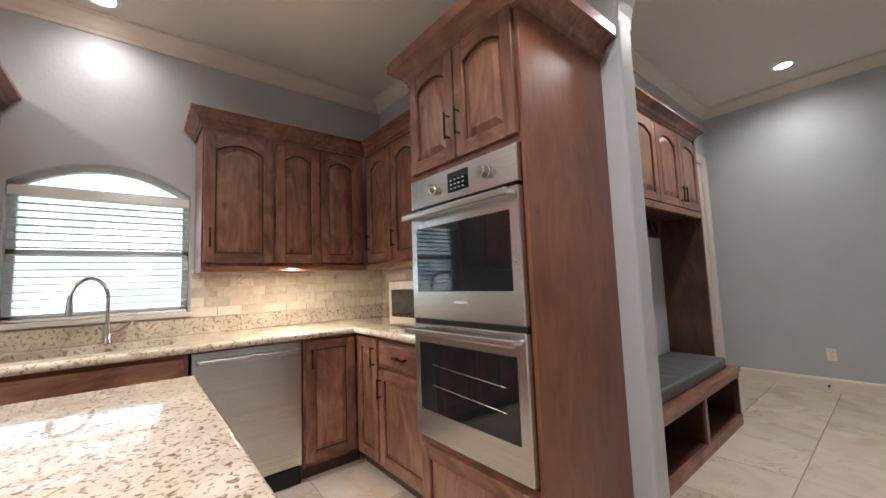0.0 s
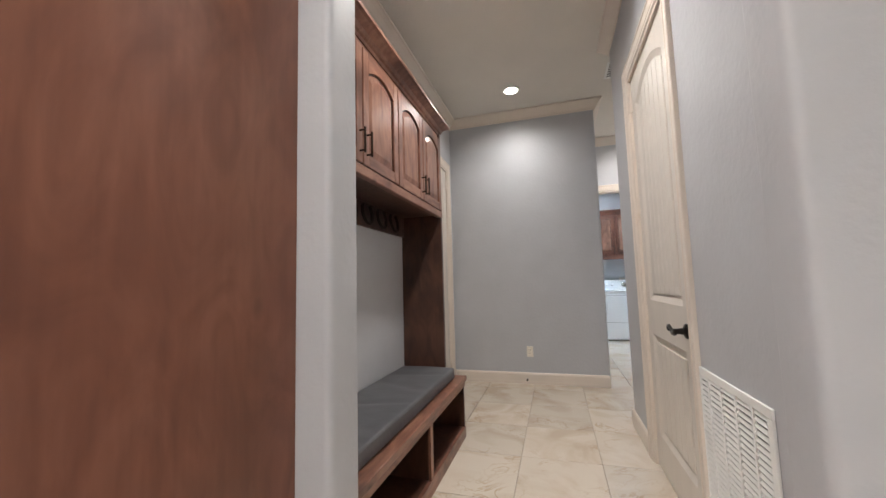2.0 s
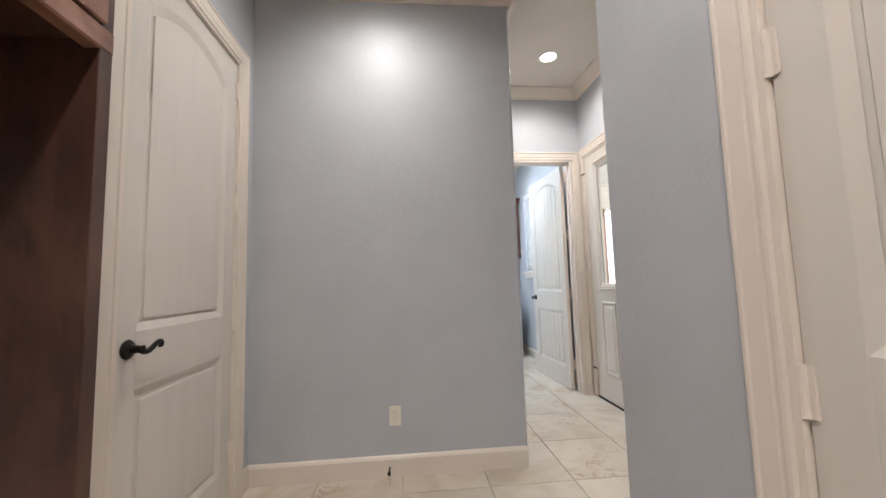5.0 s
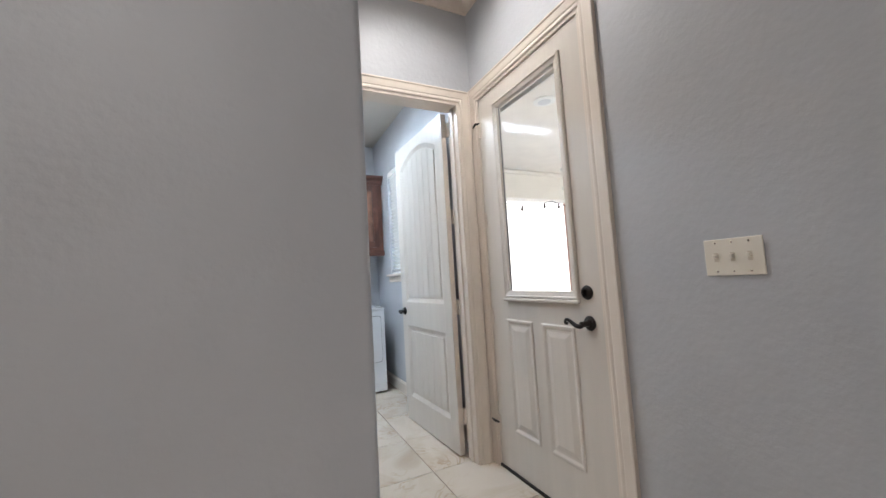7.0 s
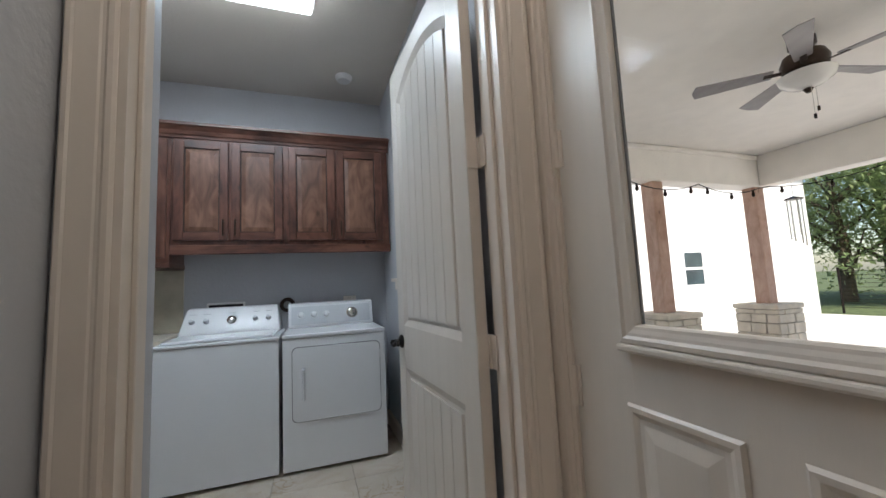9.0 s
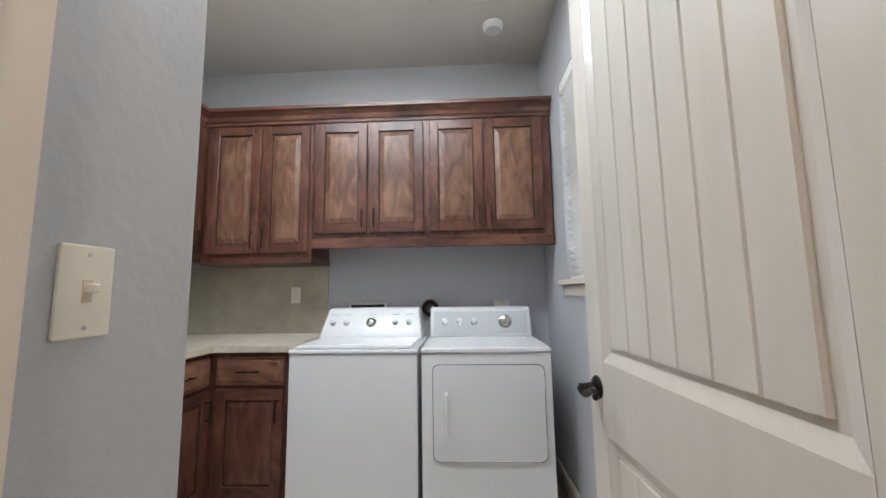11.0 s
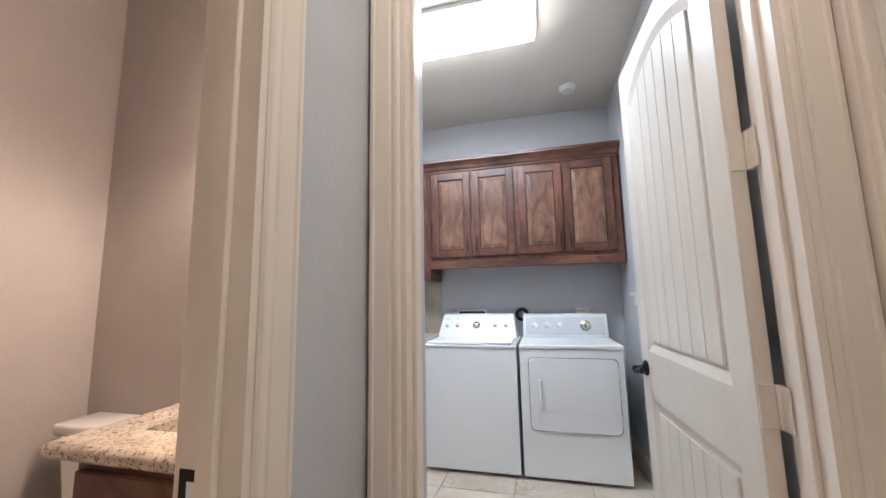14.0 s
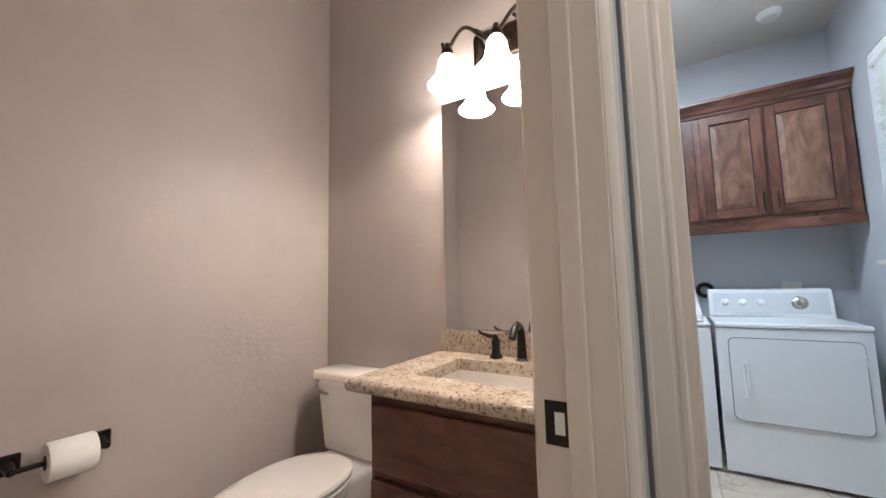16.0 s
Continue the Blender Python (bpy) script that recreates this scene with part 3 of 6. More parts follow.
def panel_door(ob, w, h, planks=True, plank_both=False, th=0.04, arch=0.10):
    """Two-panel arch-top plank door, local: hinge edge at x=0, front at y=0, back at y=th."""
    st, br, mz0, mz1, tz = 0.105, 0.20, 0.785, 0.985, h - 0.09
    part("stile", B(0, st, 0, th, 0, h, 0.002, 1), DOORP, ob)
    part("stile", B(w - st, w, 0, th, 0, h, 0.002, 1), DOORP, ob)
    part("bottom_rail", B(st, w - st, 0.0005, th - 0.0005, 0, br), DOORP, ob)
    part("lock_rail", B(st, w - st, 0.0005, th - 0.0005, mz0, mz1), DOORP, ob)
    part("top_rail", prism([(w - st, h), (st, h)] + arc_top(st, w - st, tz - arch, arch)[::-1], 0.0005, th - 0.0005), DOORP, ob)
    part("door_core", B(st - 0.01, w - st + 0.01, 0.014, th - 0.014, br - 0.01, tz), DOORP, ob)

    def top(u):
        return tz - arch + arch * (1 - (2 * (u - st) / (w - 2 * st) - 1) ** 2)
    # sloped moulding round both panels
    for z0, z1, up in ((br, mz0, False), (mz1, tz - arch, True)):
        out = [(st, z0), (w - st, z0)] + (arc_top(st, w - st, tz - arch, arch) if up else [(w - st, z1), (st, z1)])
        cx, cz = w / 2, (z0 + z1) / 2
        inn = [(cx + (u - cx) * (1 - 0.056 / (w - 2 * st)), z0 + 0.03 if i < 2 else z - 0.03) for i, (u, z) in enumerate(out)]
        for side in (0, 1):
            t = bmesh.new()
            ya, yb = (0.001, 0.0125) if side == 0 else (th - 0.001, th - 0.0125)
            a = [t.verts.new((u, ya, z)) for u, z in out]
            b = [t.verts.new((u, yb, z)) for u, z in inn]
            c = [t.verts.new((u, 0.02, z)) for u, z in out]
            n = len(a)
            for i in range(n):
                t.faces.new((a[i], a[(i + 1) % n], b[(i + 1) % n], b[i]))
                t.faces.new((b[i], b[(i + 1) % n], c[(i + 1) % n], c[i]))
                t.faces.new((c[i], c[(i + 1) % n], a[(i + 1) % n], a[i]))
            part("panel_moulding", t, DOORP, ob)
    # raised field, in planks or plain
    m0, m1 = st + 0.045, w - st - 0.045
    n = 6 if planks else 1
    pw = (m1 - m0) / n
    for z0, z1, up in ((br + 0.045, mz0 - 0.045, False), (mz1 + 0.045, 0, True)):
        for i in range(n):
            u0, u1 = m0 + i * pw, m0 + (i + 1) * pw
            k = 1 if planks else 10
            tops = [(u1 + (u0 - u1) * j / k, top(u1 + (u0 - u1) * j / k) - 0.045) for j in range(k + 1)] if up else [(u1, z1), (u0, z1)]
            g = 0.0045 if planks else 0.0
            mid = [(u0, z0), (u1, z0)] + tops
            t = bmesh.new()
            fr = [t.verts.new((min(max(u, u0 + g), u1 - g), 0.006, z)) for u, z in mid]
            md = [t.verts.new((u, 0.0105, z)) for u, z in mid]
            mb = [t.verts.new((u, th - 0.0105, z)) for u, z in mid]
            bk = [t.verts.new((min(max(u, u0 + g), u1 - g), th - 0.006, z)) for u, z in mid]
            q = len(mid)
            for r0, r1 in ((fr, md), (md, mb), (mb, bk)):
                for j in range(q):
                    t.faces.new((r0[j], r0[(j + 1) % q], r1[(j + 1) % q], r1[j]))
            t.faces.new(fr)
            t.faces.new(bk[::-1])
            part("plank" if planks else "raised_panel", t, DOORP, ob)


# left passage door (closed), faces +x
c = casing("trim_door_passage", LDY1 - LDY0, LDZ, (0, LDY0, 0), '+x', "cream moulded casing round the closed passage door")
jambs(c, LDY1 - LDY0, LDZ, 0.12, 0.55)
d = thing("door_1", (-0.012, LDY0 + 0.018, 0.008), "closed cream two-panel arch-top door in the passage", "door", kind=S, rz=90)
panel_door(d, LDY1 - LDY0 - 0.036, LDZ - 0.03, planks=False)
lever(d, 0.065, 0.93, 0.0, 1)
hinges(d, LDY1 - LDY0 - 0.036, -0.006, (0.28, 0.95, 1.60, 2.25))
# right passage door (closed), faces -x : local x runs to -y
c = casing("trim_door_closet", RDY1 - RDY0, LDZ, (XR, RDY1, 0), '-x', "cream moulded casing round the closet door")
jambs(c, RDY1 - RDY0, LDZ, 0.12, 0.55)
d = thing("door_2", (XR + 0.012, RDY1 - 0.018, 0.008), "closed cream arch-top plank door with black lever", "door", kind=S, rz=-90)
panel_door(d, RDY1 - RDY0 - 0.036, LDZ - 0.03)
lever(d, RDY1 - RDY0 - 0.036 - 0.065, 0.88, 0.0, -1)
hinges(d, 0.0, -0.006, (0.25, 0.90, 1.575, 2.25))
# laundry doorway and its open door
c = casing("trim_door_laundry", LX1 - LX0, LZ, (LX0, YF, 0), '-y', "cream moulded casing round the laundry doorway")
jambs(c, LX1 - LX0, LZ, 0.12, 0.35)
part("strike_plate", B(0.0161, 0.018, 0.065, 0.10, 0.90, 0.975, 0.0005, 1), BRONZE, c, "black strike plate")
d = thing("door_3", (2.610, 6.430, 0.010), "cream arch-top plank door standing open into the laundry", "door", kind=S, rz=93.0)
panel_door(d, 0.875, 2.32, th=0.04)
part("hinge_leaf_edge", B(-0.0012, -0.0002, 0.004, 0.036, 0.01, 2.31), TRIM, d)
for z in (0.25, 0.965, 1.585, 2.2):
    t = B(-0.004, 0.0, 0.002, 0.038, z - 0.05, z + 0.05, 0.0008, 1)
    tube([(-0.008, -0.004, z - 0.05), (-0.008, -0.004, z + 0.05)], 0.0075, bm=t)
    B(-0.045, -0.006, -0.004, -0.001, z - 0.05, z + 0.05, bm=t)
    part("hinge", t, TRIM, d, "painted hinge")
lever(d, 0.875 - 0.062, 0.905, 0.04, -1, 1)
# bathroom doorway (in the hall's left wall, faces +x)
c = casing("trim_door_bath", BY1 - BY0, LDZ - 0.03, (XH, BY0, 0), '+x', "cream moulded casing round the bathroom doorway", (0, 1))
jambs(c, BY1 - BY0, LDZ - 0.03, 0.12, 0.32)
t = B(BY1 - BY0 - 0.0185, BY1 - BY0 - 0.0161, 0.072, 0.112, 0.912, 0.982, 0.0006, 1)
part("strike_plate", t, BRONZE, c, "black strike plate")
part("strike_hole", B(BY1 - BY0 - 0.0190, BY1 - BY0 - 0.0186, 0.080, 0.096, 0.93, 0.965), WHITEP, c)
c2 = casing("trim_door_bath_inside", BY1 - BY0, LDZ - 0.03, (1.514, BY1, 0), '-x', "cream moulded casing on the bathroom side", (1, 0))
d = thing("door_4", (1.46, 5.175, 0.010), "cream bathroom door standing open against the wall", "door", kind=S, rz=184)
panel_door(d, 0.70, 2.37, planks=False)
lever(d, 0.64, 0.92, 0.0, -1, -1)

# outer glazed door, faces -x: local x from hinge (far, y=6.22) to -y
w = GY1 - GY0
c = casing("trim_door_outer", w, GZ, (XE, GY1, 0), '-x', "cream moulded casing round the glazed outer door")
jambs(c, w, GZ, 0.16, 0.5)
d = thing("door_5", (XE + 0.004, GY1 - 0.018, 0.012), "cream outer door with a tall glass pane", "door", kind=S, rz=-90)
w -= 0.036
g0, g1, gz0, gz1 = 0.185, w - 0.14, 1.040, 2.215
part("hinge_stile", B(0, g0, 0, 0.045, 0, GZ - 0.03), DOORP, d)
part("lock_stile", B(g1, w, 0, 0.045, 0, GZ - 0.03), DOORP, d)
part("top_rail", B(g0, g1, 0.0003, 0.0447, gz1, GZ - 0.03), DOORP, d)
part("lower_panel_core", B(g0, g1, 0.0003, 0.0447, 0, gz0), DOORP, d)
t = bmesh.new()
rings = []
for inset, y in ((-0.016, 0.001), (-0.016, -0.009), (-0.010, -0.015), (-0.002, -0.016), (0.004, -0.011), (0.010, -0.010), (0.018, -0.007), (0.024, -0.006), (0.027, 0.002), (0.027, 0.015)):
    rings.append([t.verts.new((u, y, z)) for u, z in ((g0 + inset, gz0 + inset), (g1 - inset, gz0 + inset), (g1 - inset, gz1 - inset), (g0 + inset, gz1 - inset))])
for p, q in zip(rings, rings[1:]):
    for i in range(4):
        t.faces.new((p[i], p[(i + 1) % 4], q[(i + 1) % 4], q[i]))
part("glass_frame", t, DOORP, d, "moulded frame round the glass")
part("sill_bead", B(g0 - 0.018, g1 + 0.018, -0.022, -0.001, gz0 - 0.030, gz0 - 0.014, 0.005, 2), DOORP, d)
for u0, u1, z0, z1 in ((g0 + 0.0275, g0 + 0.032, gz0 + 0.0275, gz1 - 0.0275), (g1 - 0.032, g1 - 0.0275, gz0 + 0.0275, gz1 - 0.0275)):
    part("gasket", B(u0, u1, 0.010, 0.0155, z0, z1), JOINT, d, "dark glazing gasket")
gp = part("glass_pane", B(g0, g1, 0.016, 0.024, gz0, gz1), GLASS, d, "clear glass pane")
gp.visible_shadow = False
part("blind_slider", B(g1 - 0.022, g1 - 0.012, -0.021, -0.015, 1.55, 1.565, 0.002, 1), WHITEP, d)
part("blind_slider", B(g1 - 0.022, g1 - 0.012, -0.021, -0.015, 1.64, 1.655, 0.002, 1), WHITEP, d)
part("blind_stack", B(g0 + 0.03, g1 - 0.03, 0.026, 0.040, gz1 - 0.055, gz1 - 0.028, 0.002, 1), BLIND, d, "raised white blind between the panes")
for u0, u1 in ((0.165, 0.40), (0.475, 0.71)):
    for z0, z1 in ((0.24, 0.90),):
        o = [(u0, z0), (u1, z0), (u1, z1), (u0, z1)]
        t = bmesh.new()
        rings = []
        for inset, y in ((0, -0.001), (0.006, -0.007), (0.016, -0.006), (0.03, 0.006 - 0.004), (0.038, 0.0002), (0.065, -0.006)):
            rings.append([t.verts.new((u + (inset if u == u0 else -inset), y, z + (inset if z == z0 else -inset))) for u, z in o])
        for a, b in zip(rings, rings[1:]):
            for i in range(4):
                t.faces.new((a[i], a[(i + 1) % 4], b[(i + 1) % 4], b[i]))
        t.faces.new(rings[-1])
        part("raised_panel", t, DOORP, d)
lever(d, w - 0.078, 0.925, 0.0, -1)
part("deadbolt", lathe([(0.031, 0), (0.033, 0.005), (0.029, 0.012), (0.020, 0.016), (0.004, 0.017)], 20, at=(w - 0.078, 0, 1.062), axis='-y'), BRONZE, d, "black deadbolt turn", True)
part("thumb_turn", B(w - 0.080, w - 0.076, -0.030, -0.014, 1.046, 1.078, 0.0015, 1), BRONZE, d)
hinges(d, 0.0, -0.006, (0.25, 0.90, 1.52, 2.12))
for z in (2.16, 0.26):
    part("door_chain_stay", tube([(-0.045, -0.02, z), (0.0, -0.03, z + 0.004), (0.03, -0.02, z)], [0.006, 0.008, 0.006], 8), BRONZE, d, "black hinge stop")
part("threshold", B(0, w, -0.01, 0.12, -0.011, 0.004), BRONZE, d)

# ---- cabinet builders ----


def cab_door(parent, o, facing, w, h, arched=True, pull=None, m=None, mh=None, mp=None, name="door", pull_z=0.10, horiz=False, st=0.058):
    """A framed raised-panel door of w by h at its lower corner o, its back on the cabinet's face. pull: 'l', 'r' or None."""
    m = m or WOOD
    mh = mh or (WOODH if facing in ('+x', '-x') else WOODX)
    M = Matrix.Translation(o) @ Matrix.Rotation(radians(FACE[facing]), 4, 'Z')
    th, rise = 0.022, (min(0.05, w * 0.13) if arched else 0.0)

    def put(nm, t, mm, par, lab="", sm=False):
        t.transform(M)
        return part(nm, t, mm, par, lab, sm)
    dr = put(name, B(st - 0.004, w - st + 0.004, -0.008, -0.001, st - 0.004, h - st), GLAZE, parent)
    put("stile", B(0, st, -th, 0, 0, h, 0.003, 1), m, dr)
    put("stile", B(w - st, w, -th, 0, 0, h, 0.003, 1), m, dr)
    put("rail", B(st, w - st, -th + 0.001, -0.001, 0, st), mh, dr)
    put("top_rail", prism([(w - st, h), (st, h)] + (arc_top(st, w - st, h - st - rise, rise, 10)[::-1] if arched else [(st, h - st), (w - st, h - st)]), -th + 0.001, -0.001, 'y'), mh, dr)
    # raised panel
    g = 0.007
    n = 10 if arched else 1
    out = [(st + g, st + g), (w - st - g, st + g)] + [(u, z - g) for u, z in (arc_top(st + g, w - st - g, h - st - rise, rise, n) if arched else [(w - st - g, h - st), (st + g, h - st)])]
    cx, cz, bw = w / 2, h / 2, 0.032
    kx, kz = 1 - 2 * bw / (w - 2 * st), 1 - 2 * bw / (h - 2 * st)
    inn = [(cx + (u - cx) * kx, cz + (z - cz) * kz) for u, z in out]
    t = bmesh.new()
    a = [t.verts.new((u, -0.009, z)) for u, z in out]
    b = [t.verts.new((u, -0.018, z)) for u, z in inn]
    c2 = [t.verts.new((u, -0.002, z)) for u, z in out]
    q = len(out)
    for i in range(q):
        t.faces.new((a[i], a[(i + 1) % q], b[(i + 1) % q], b[i]))
        t.faces.new((a[i], a[(i + 1) % q], c2[(i + 1) % q], c2[i]))
    t.faces.new(b)
    t.faces.new(c2[::-1])
    put("raised_panel", t, mp or m, dr)
    if pull:
        x = st * 0.5 if pull == 'l' else (w - st * 0.5 if pull == 'r' else w / 2)
        L = 0.096
        if horiz:
            z = h * 0.5
            pts = [(w / 2 - L / 2, -th, z), (w / 2 - L / 2, -th - 0.028, z), (w / 2 + L / 2, -th - 0.028, z), (w / 2 + L / 2, -th, z)]
            bar = [(w / 2 - L / 2 - 0.012, -th - 0.028, z), (w / 2 + L / 2 + 0.012, -th - 0.028, z)]
        else:
            z = pull_z if pull_z > 0 else h + pull_z - L
            pts = [(x, -th, z), (x, -th - 0.028, z), (x, -th - 0.028, z + L), (x, -th, z + L)]
            bar = [(x, -th - 0.028, z - 0.012), (x, -th - 0.028, z + L + 0.012)]
        t = tube(bar, 0.0055, 8)
        tube(pts[:2], 0.0045, 8, t)
        tube(pts[2:], 0.0045, 8, t)
        put("pull_handle", t, PULL, dr, "aged bronze bar pull", True)
    return dr


def drawer(parent, o, facing, w, h, pull=True):
    M = Matrix.Translation(o) @ Matrix.Rotation(radians(FACE[facing]), 4, 'Z')
    mh = WOODH if facing in ('+x', '-x') else WOODX
    t = B(0, w, -0.016, 0, 0, h, 0.003, 1)
    B(0.02, w - 0.02, -0.022, -0.015, 0.02, h - 0.02, 0.004, 1, t)
    t.transform(M)
    d = part("drawer_front", t, mh, parent)
    if pull:
        t = tube([(w / 2 - 0.06, -0.05, h / 2), (w / 2 + 0.06, -0.05, h / 2)], 0.0055, 8)
        tube([(w / 2 - 0.045, -0.022, h / 2), (w / 2 - 0.045, -0.05, h / 2)], 0.0045, 8, t)
        tube([(w / 2 + 0.045, -0.022, h / 2), (w / 2 + 0.045, -0.05, h / 2)], 0.0045, 8, t)
        t.transform(M)
        part("pull_handle", t, PULL, d, "aged bronze bar pull", True)
    return d


def cab_crown(parent, pts, z, h=0.10, d=0.07, m=None):
    prof = [(0, z), (0.010, z), (0.012, z + 0.018), (0.022, z + 0.026), (0.03, z + 0.05), (d * 0.8, z + 0.072), (d, z + 0.078), (d, z + h), (0, z + h)]
    part("crown", sweep_profile(prof, pts), m or WOODX, parent)


# ---- kitchen ----
UZ0, UZ1, UF = 1.335, 2.17, -1.25
c = thing("wall_cabinet", (-1.42, 0.55, UZ0), "stained knotty alder wall cabinet with arched doors", "cabinet", "kitchen wall cabinets")
part("body", B(XS, UF, 0.075, 1.14, UZ0, UZ1 + 0.02, 0.002, 1), WOOD, c)
for y0, y1, p in ((0.085, 0.475, 'l'), (0.495, 0.79, None), (0.80, 1.10, None)):
    cab_door(c, (UF, y0, UZ0 + 0.02), '+x', y1 - y0, UZ1 - UZ0 - 0.03, True, p)
part("light_rail", B(XS + 0.02, UF + 0.012, 0.075, 1.15, UZ0 - 0.035, UZ0, 0.003, 1), WOODH, c)
cab_crown(c, [(UF, 1.15), (UF, 0.075), (XS, 0.075)], UZ1 + 0.02)
c = thing("wall_cabinet", (-0.65, 1.32, UZ0), "stained knotty alder wall cabinet beside the oven tower", "cabinet", "kitchen wall cabinets")
part("body", B(UF + 0.002, -0.165, 1.17, YB, UZ0, UZ1 + 0.02, 0.002, 1), WOOD, c)
for x0, x1 in ((-1.20, -0.86), (-0.85, -0.51), (-0.50, -0.17)):
    cab_door(c, (x0, 1.17, UZ0 + 0.02), '-y', x1 - x0, UZ1 - UZ0 - 0.03, True, 'l')
part("light_rail", B(UF, -0.17, 1.158, YB - 0.02, UZ0 - 0.035, UZ0, 0.003, 1), WOODX, c)
cab_crown(c, [(-0.165, 1.17), (UF, 1.17)], UZ1 + 0.02)

c = thing("wall_cabinet", (-1.42, -1.3, UZ0), "stained knotty alder wall cabinet beside the arched window", "cabinet", "kitchen wall cabinets")
part("body", B(XS, UF, -1.80, -0.80, UZ0, UZ1 + 0.02, 0.002, 1), WOOD, c)
for y0, p in ((-1.79, 'r'), (-1.295, 'l')):
    cab_door(c, (UF, y0, UZ0 + 0.02), '+x', 0.485, UZ1 - UZ0 - 0.03, True, p)
part("light_rail", B(XS + 0.02, UF + 0.012, -1.80, -0.80, UZ0 - 0.035, UZ0, 0.003, 1), WOODH, c)
cab_crown(c, [(XS, -0.80), (UF, -0.80), (UF, -1.80)], UZ1 + 0.02)

# oven tower
TX0, TX1, TYF = -0.165, 0.545, 0.862
c = thing("oven_cabinet", (0.19, 1.16, 0), "tall stained alder cabinet holding a double oven", "cabinet")
part("side_panel", B(TX1 - 0.02, TX1, TYF, YB - 0.03, 0, 2.26, 0.002, 1), PANELW, c, "smooth stained side panel")
part("side_panel", B(TX0, TX0 + 0.02, TYF, YB, 0, 2.26, 0.002, 1), PANELW, c)
part("face_frame", B(TX0 + 0.02, TX1 - 0.02, TYF + 0.001, TYF + 0.021, 0.09, 0.47), WOODX, c)
part("face_frame", B(TX0 + 0.02, TX1 - 0.02, TYF + 0.001, TYF + 0.021, 1.69, 2.26), WOODX, c)
part("carcass", B(TX0 + 0.02, TX1 - 0.02, TYF + 0.03, YB, 0.09, 2.255), DARKW, c)
part("top_panel", B(TX0, TX1, TYF, YB, 2.26, 2.275), WOODX, c)
part("toe_kick", B(TX0 + 0.02, TX1 - 0.02, TYF + 0.06, TYF + 0.075, 0, 0.09), DARKW, c)
mx = (TX0 + TX1) / 2
cab_door(c, (TX0 + 0.02, TYF, 1.72), '-y', mx - TX0 - 0.025, 0.50, True, 'r')
cab_door(c, (mx + 0.005, TYF, 1.72), '-y', TX1 - mx - 0.025, 0.50, True, 'l')
cab_door(c, (TX0 + 0.03, TYF, 0.11), '-y', TX1 - TX0 - 0.06, 0.34, False, 'm', horiz=True)
cab_crown(c, [(TX1, YB - 0.03), (TX1, TYF), (TX0, TYF), (TX0, YB)], 2.20, 0.13, 0.085)
o = thing("double_oven", (0.19, 0.85, 0.47), "stainless steel double wall oven with black glass", "oven")
OF = TYF - 0.028
E0, E1 = TX0 + 0.012, TX1 - 0.022
part("control_panel", B(E0, E1, OF + 0.004, TYF + 0.03, 1.545, 1.685, 0.003, 1), STEEL, o, "steel control panel")
part("display", B(0.135, 0.265, OF + 0.001, OF + 0.005, 1.575, 1.66, 0.001, 1), BLACKG, o, "black display")
t = None
for i in range(3):
    for j in range(4):
        t = B(0.155 + j * 0.025, 0.165 + j * 0.025, OF - 0.0005, OF + 0.001, 1.587 + i * 0.018, 1.591 + i * 0.018, bm=t)
part("display_marks", t, ENAMELG, o)
for kx in (0.03, 0.37):
    part("control_knob", lathe([(0.027, 0), (0.027, 0.006), (0.023, 0.009), (0.021, 0.034), (0.017, 0.038)], 20, at=(kx, OF + 0.004, 1.612), axis='-y'), CHROME, o, "steel control knob", True)
for z0, z1 in ((1.022, 1.530), (0.485, 1.000)):
    d = part("oven_door", B(E0, E1, OF, TYF + 0.02, z0, z1, 0.004, 1), STEEL, o, "steel oven door")
    gz0 = z0 + 0.125
    part("window", B(E0 + 0.045, E1 - 0.045, OF - 0.003, OF + 0.002, gz0, z1 - 0.085, 0.002, 1), BLACKG, d, "black oven window")
    hz = z1 - 0.03
    t = B(E0 + 0.005, E1 - 0.005, OF - 0.062, OF - 0.044, hz - 0.014, hz + 0.014, 0.006, 2)
    for hx in (E0 + 0.03, E1 - 0.03):
        B(hx - 0.022, hx + 0.022, OF - 0.05, OF + 0.001, hz - 0.011, hz + 0.011, 0.004, 1, t)
    part("door_handle", t, STEEL, d, "wide steel bar handle")
    if z0 < 0.9:
        for rz in (gz0 + 0.10, gz0 + 0.19):
            part("oven_rack", tube([(E0 + 0.14, OF - 0.0035, rz + 0.02), (E1 - 0.10, OF - 0.0035, rz)], 0.0016, 6), CHROME, d)
    else:
        part("name_badge", B(0.15, 0.23, OF - 0.001, OF + 0.001, z0 + 0.075, z0 + 0.084), ENAMELG, d)
part("vent_gap", B(E0, E1, OF + 0.008, TYF + 0.02, 1.001, 1.021), BLACK, o)

# base cabinets
CF = -1.045                       # fronts on the sink wall
c = thing("sink_cabinet", (-1.3, -0.4, 0), "stained alder sink base cabinet", "cabinet")
part("body", B(XS, CF, -1.8, 0.005, 0.09, 0.69), WOOD, c)
part("apron", B(CF - 0.02, CF, -1.8, 0.005, 0.69, 0.866), WOODH, c)
part("side_panel", B(XS, CF - 0.02, -0.015, 0.005, 0.69, 0.866), WOOD, c)
part("toe_kick", B(XS, CF - 0.06, -1.8, 0.005, 0, 0.09), DARKW, c)
drawer(c, (CF, -0.75, 0.70), '+x', 0.74, 0.145, False)
for y0 in (-0.75, -0.375):
    cab_door(c, (CF, y0, 0.115), '+x', 0.365, 0.57, False, 'r' if y0 < -0.5 else 'l', pull_z=-0.06)
d = thing("dishwasher", (-1.3, 0.3, 0), "stainless steel dishwasher under the counter", "dishwasher")
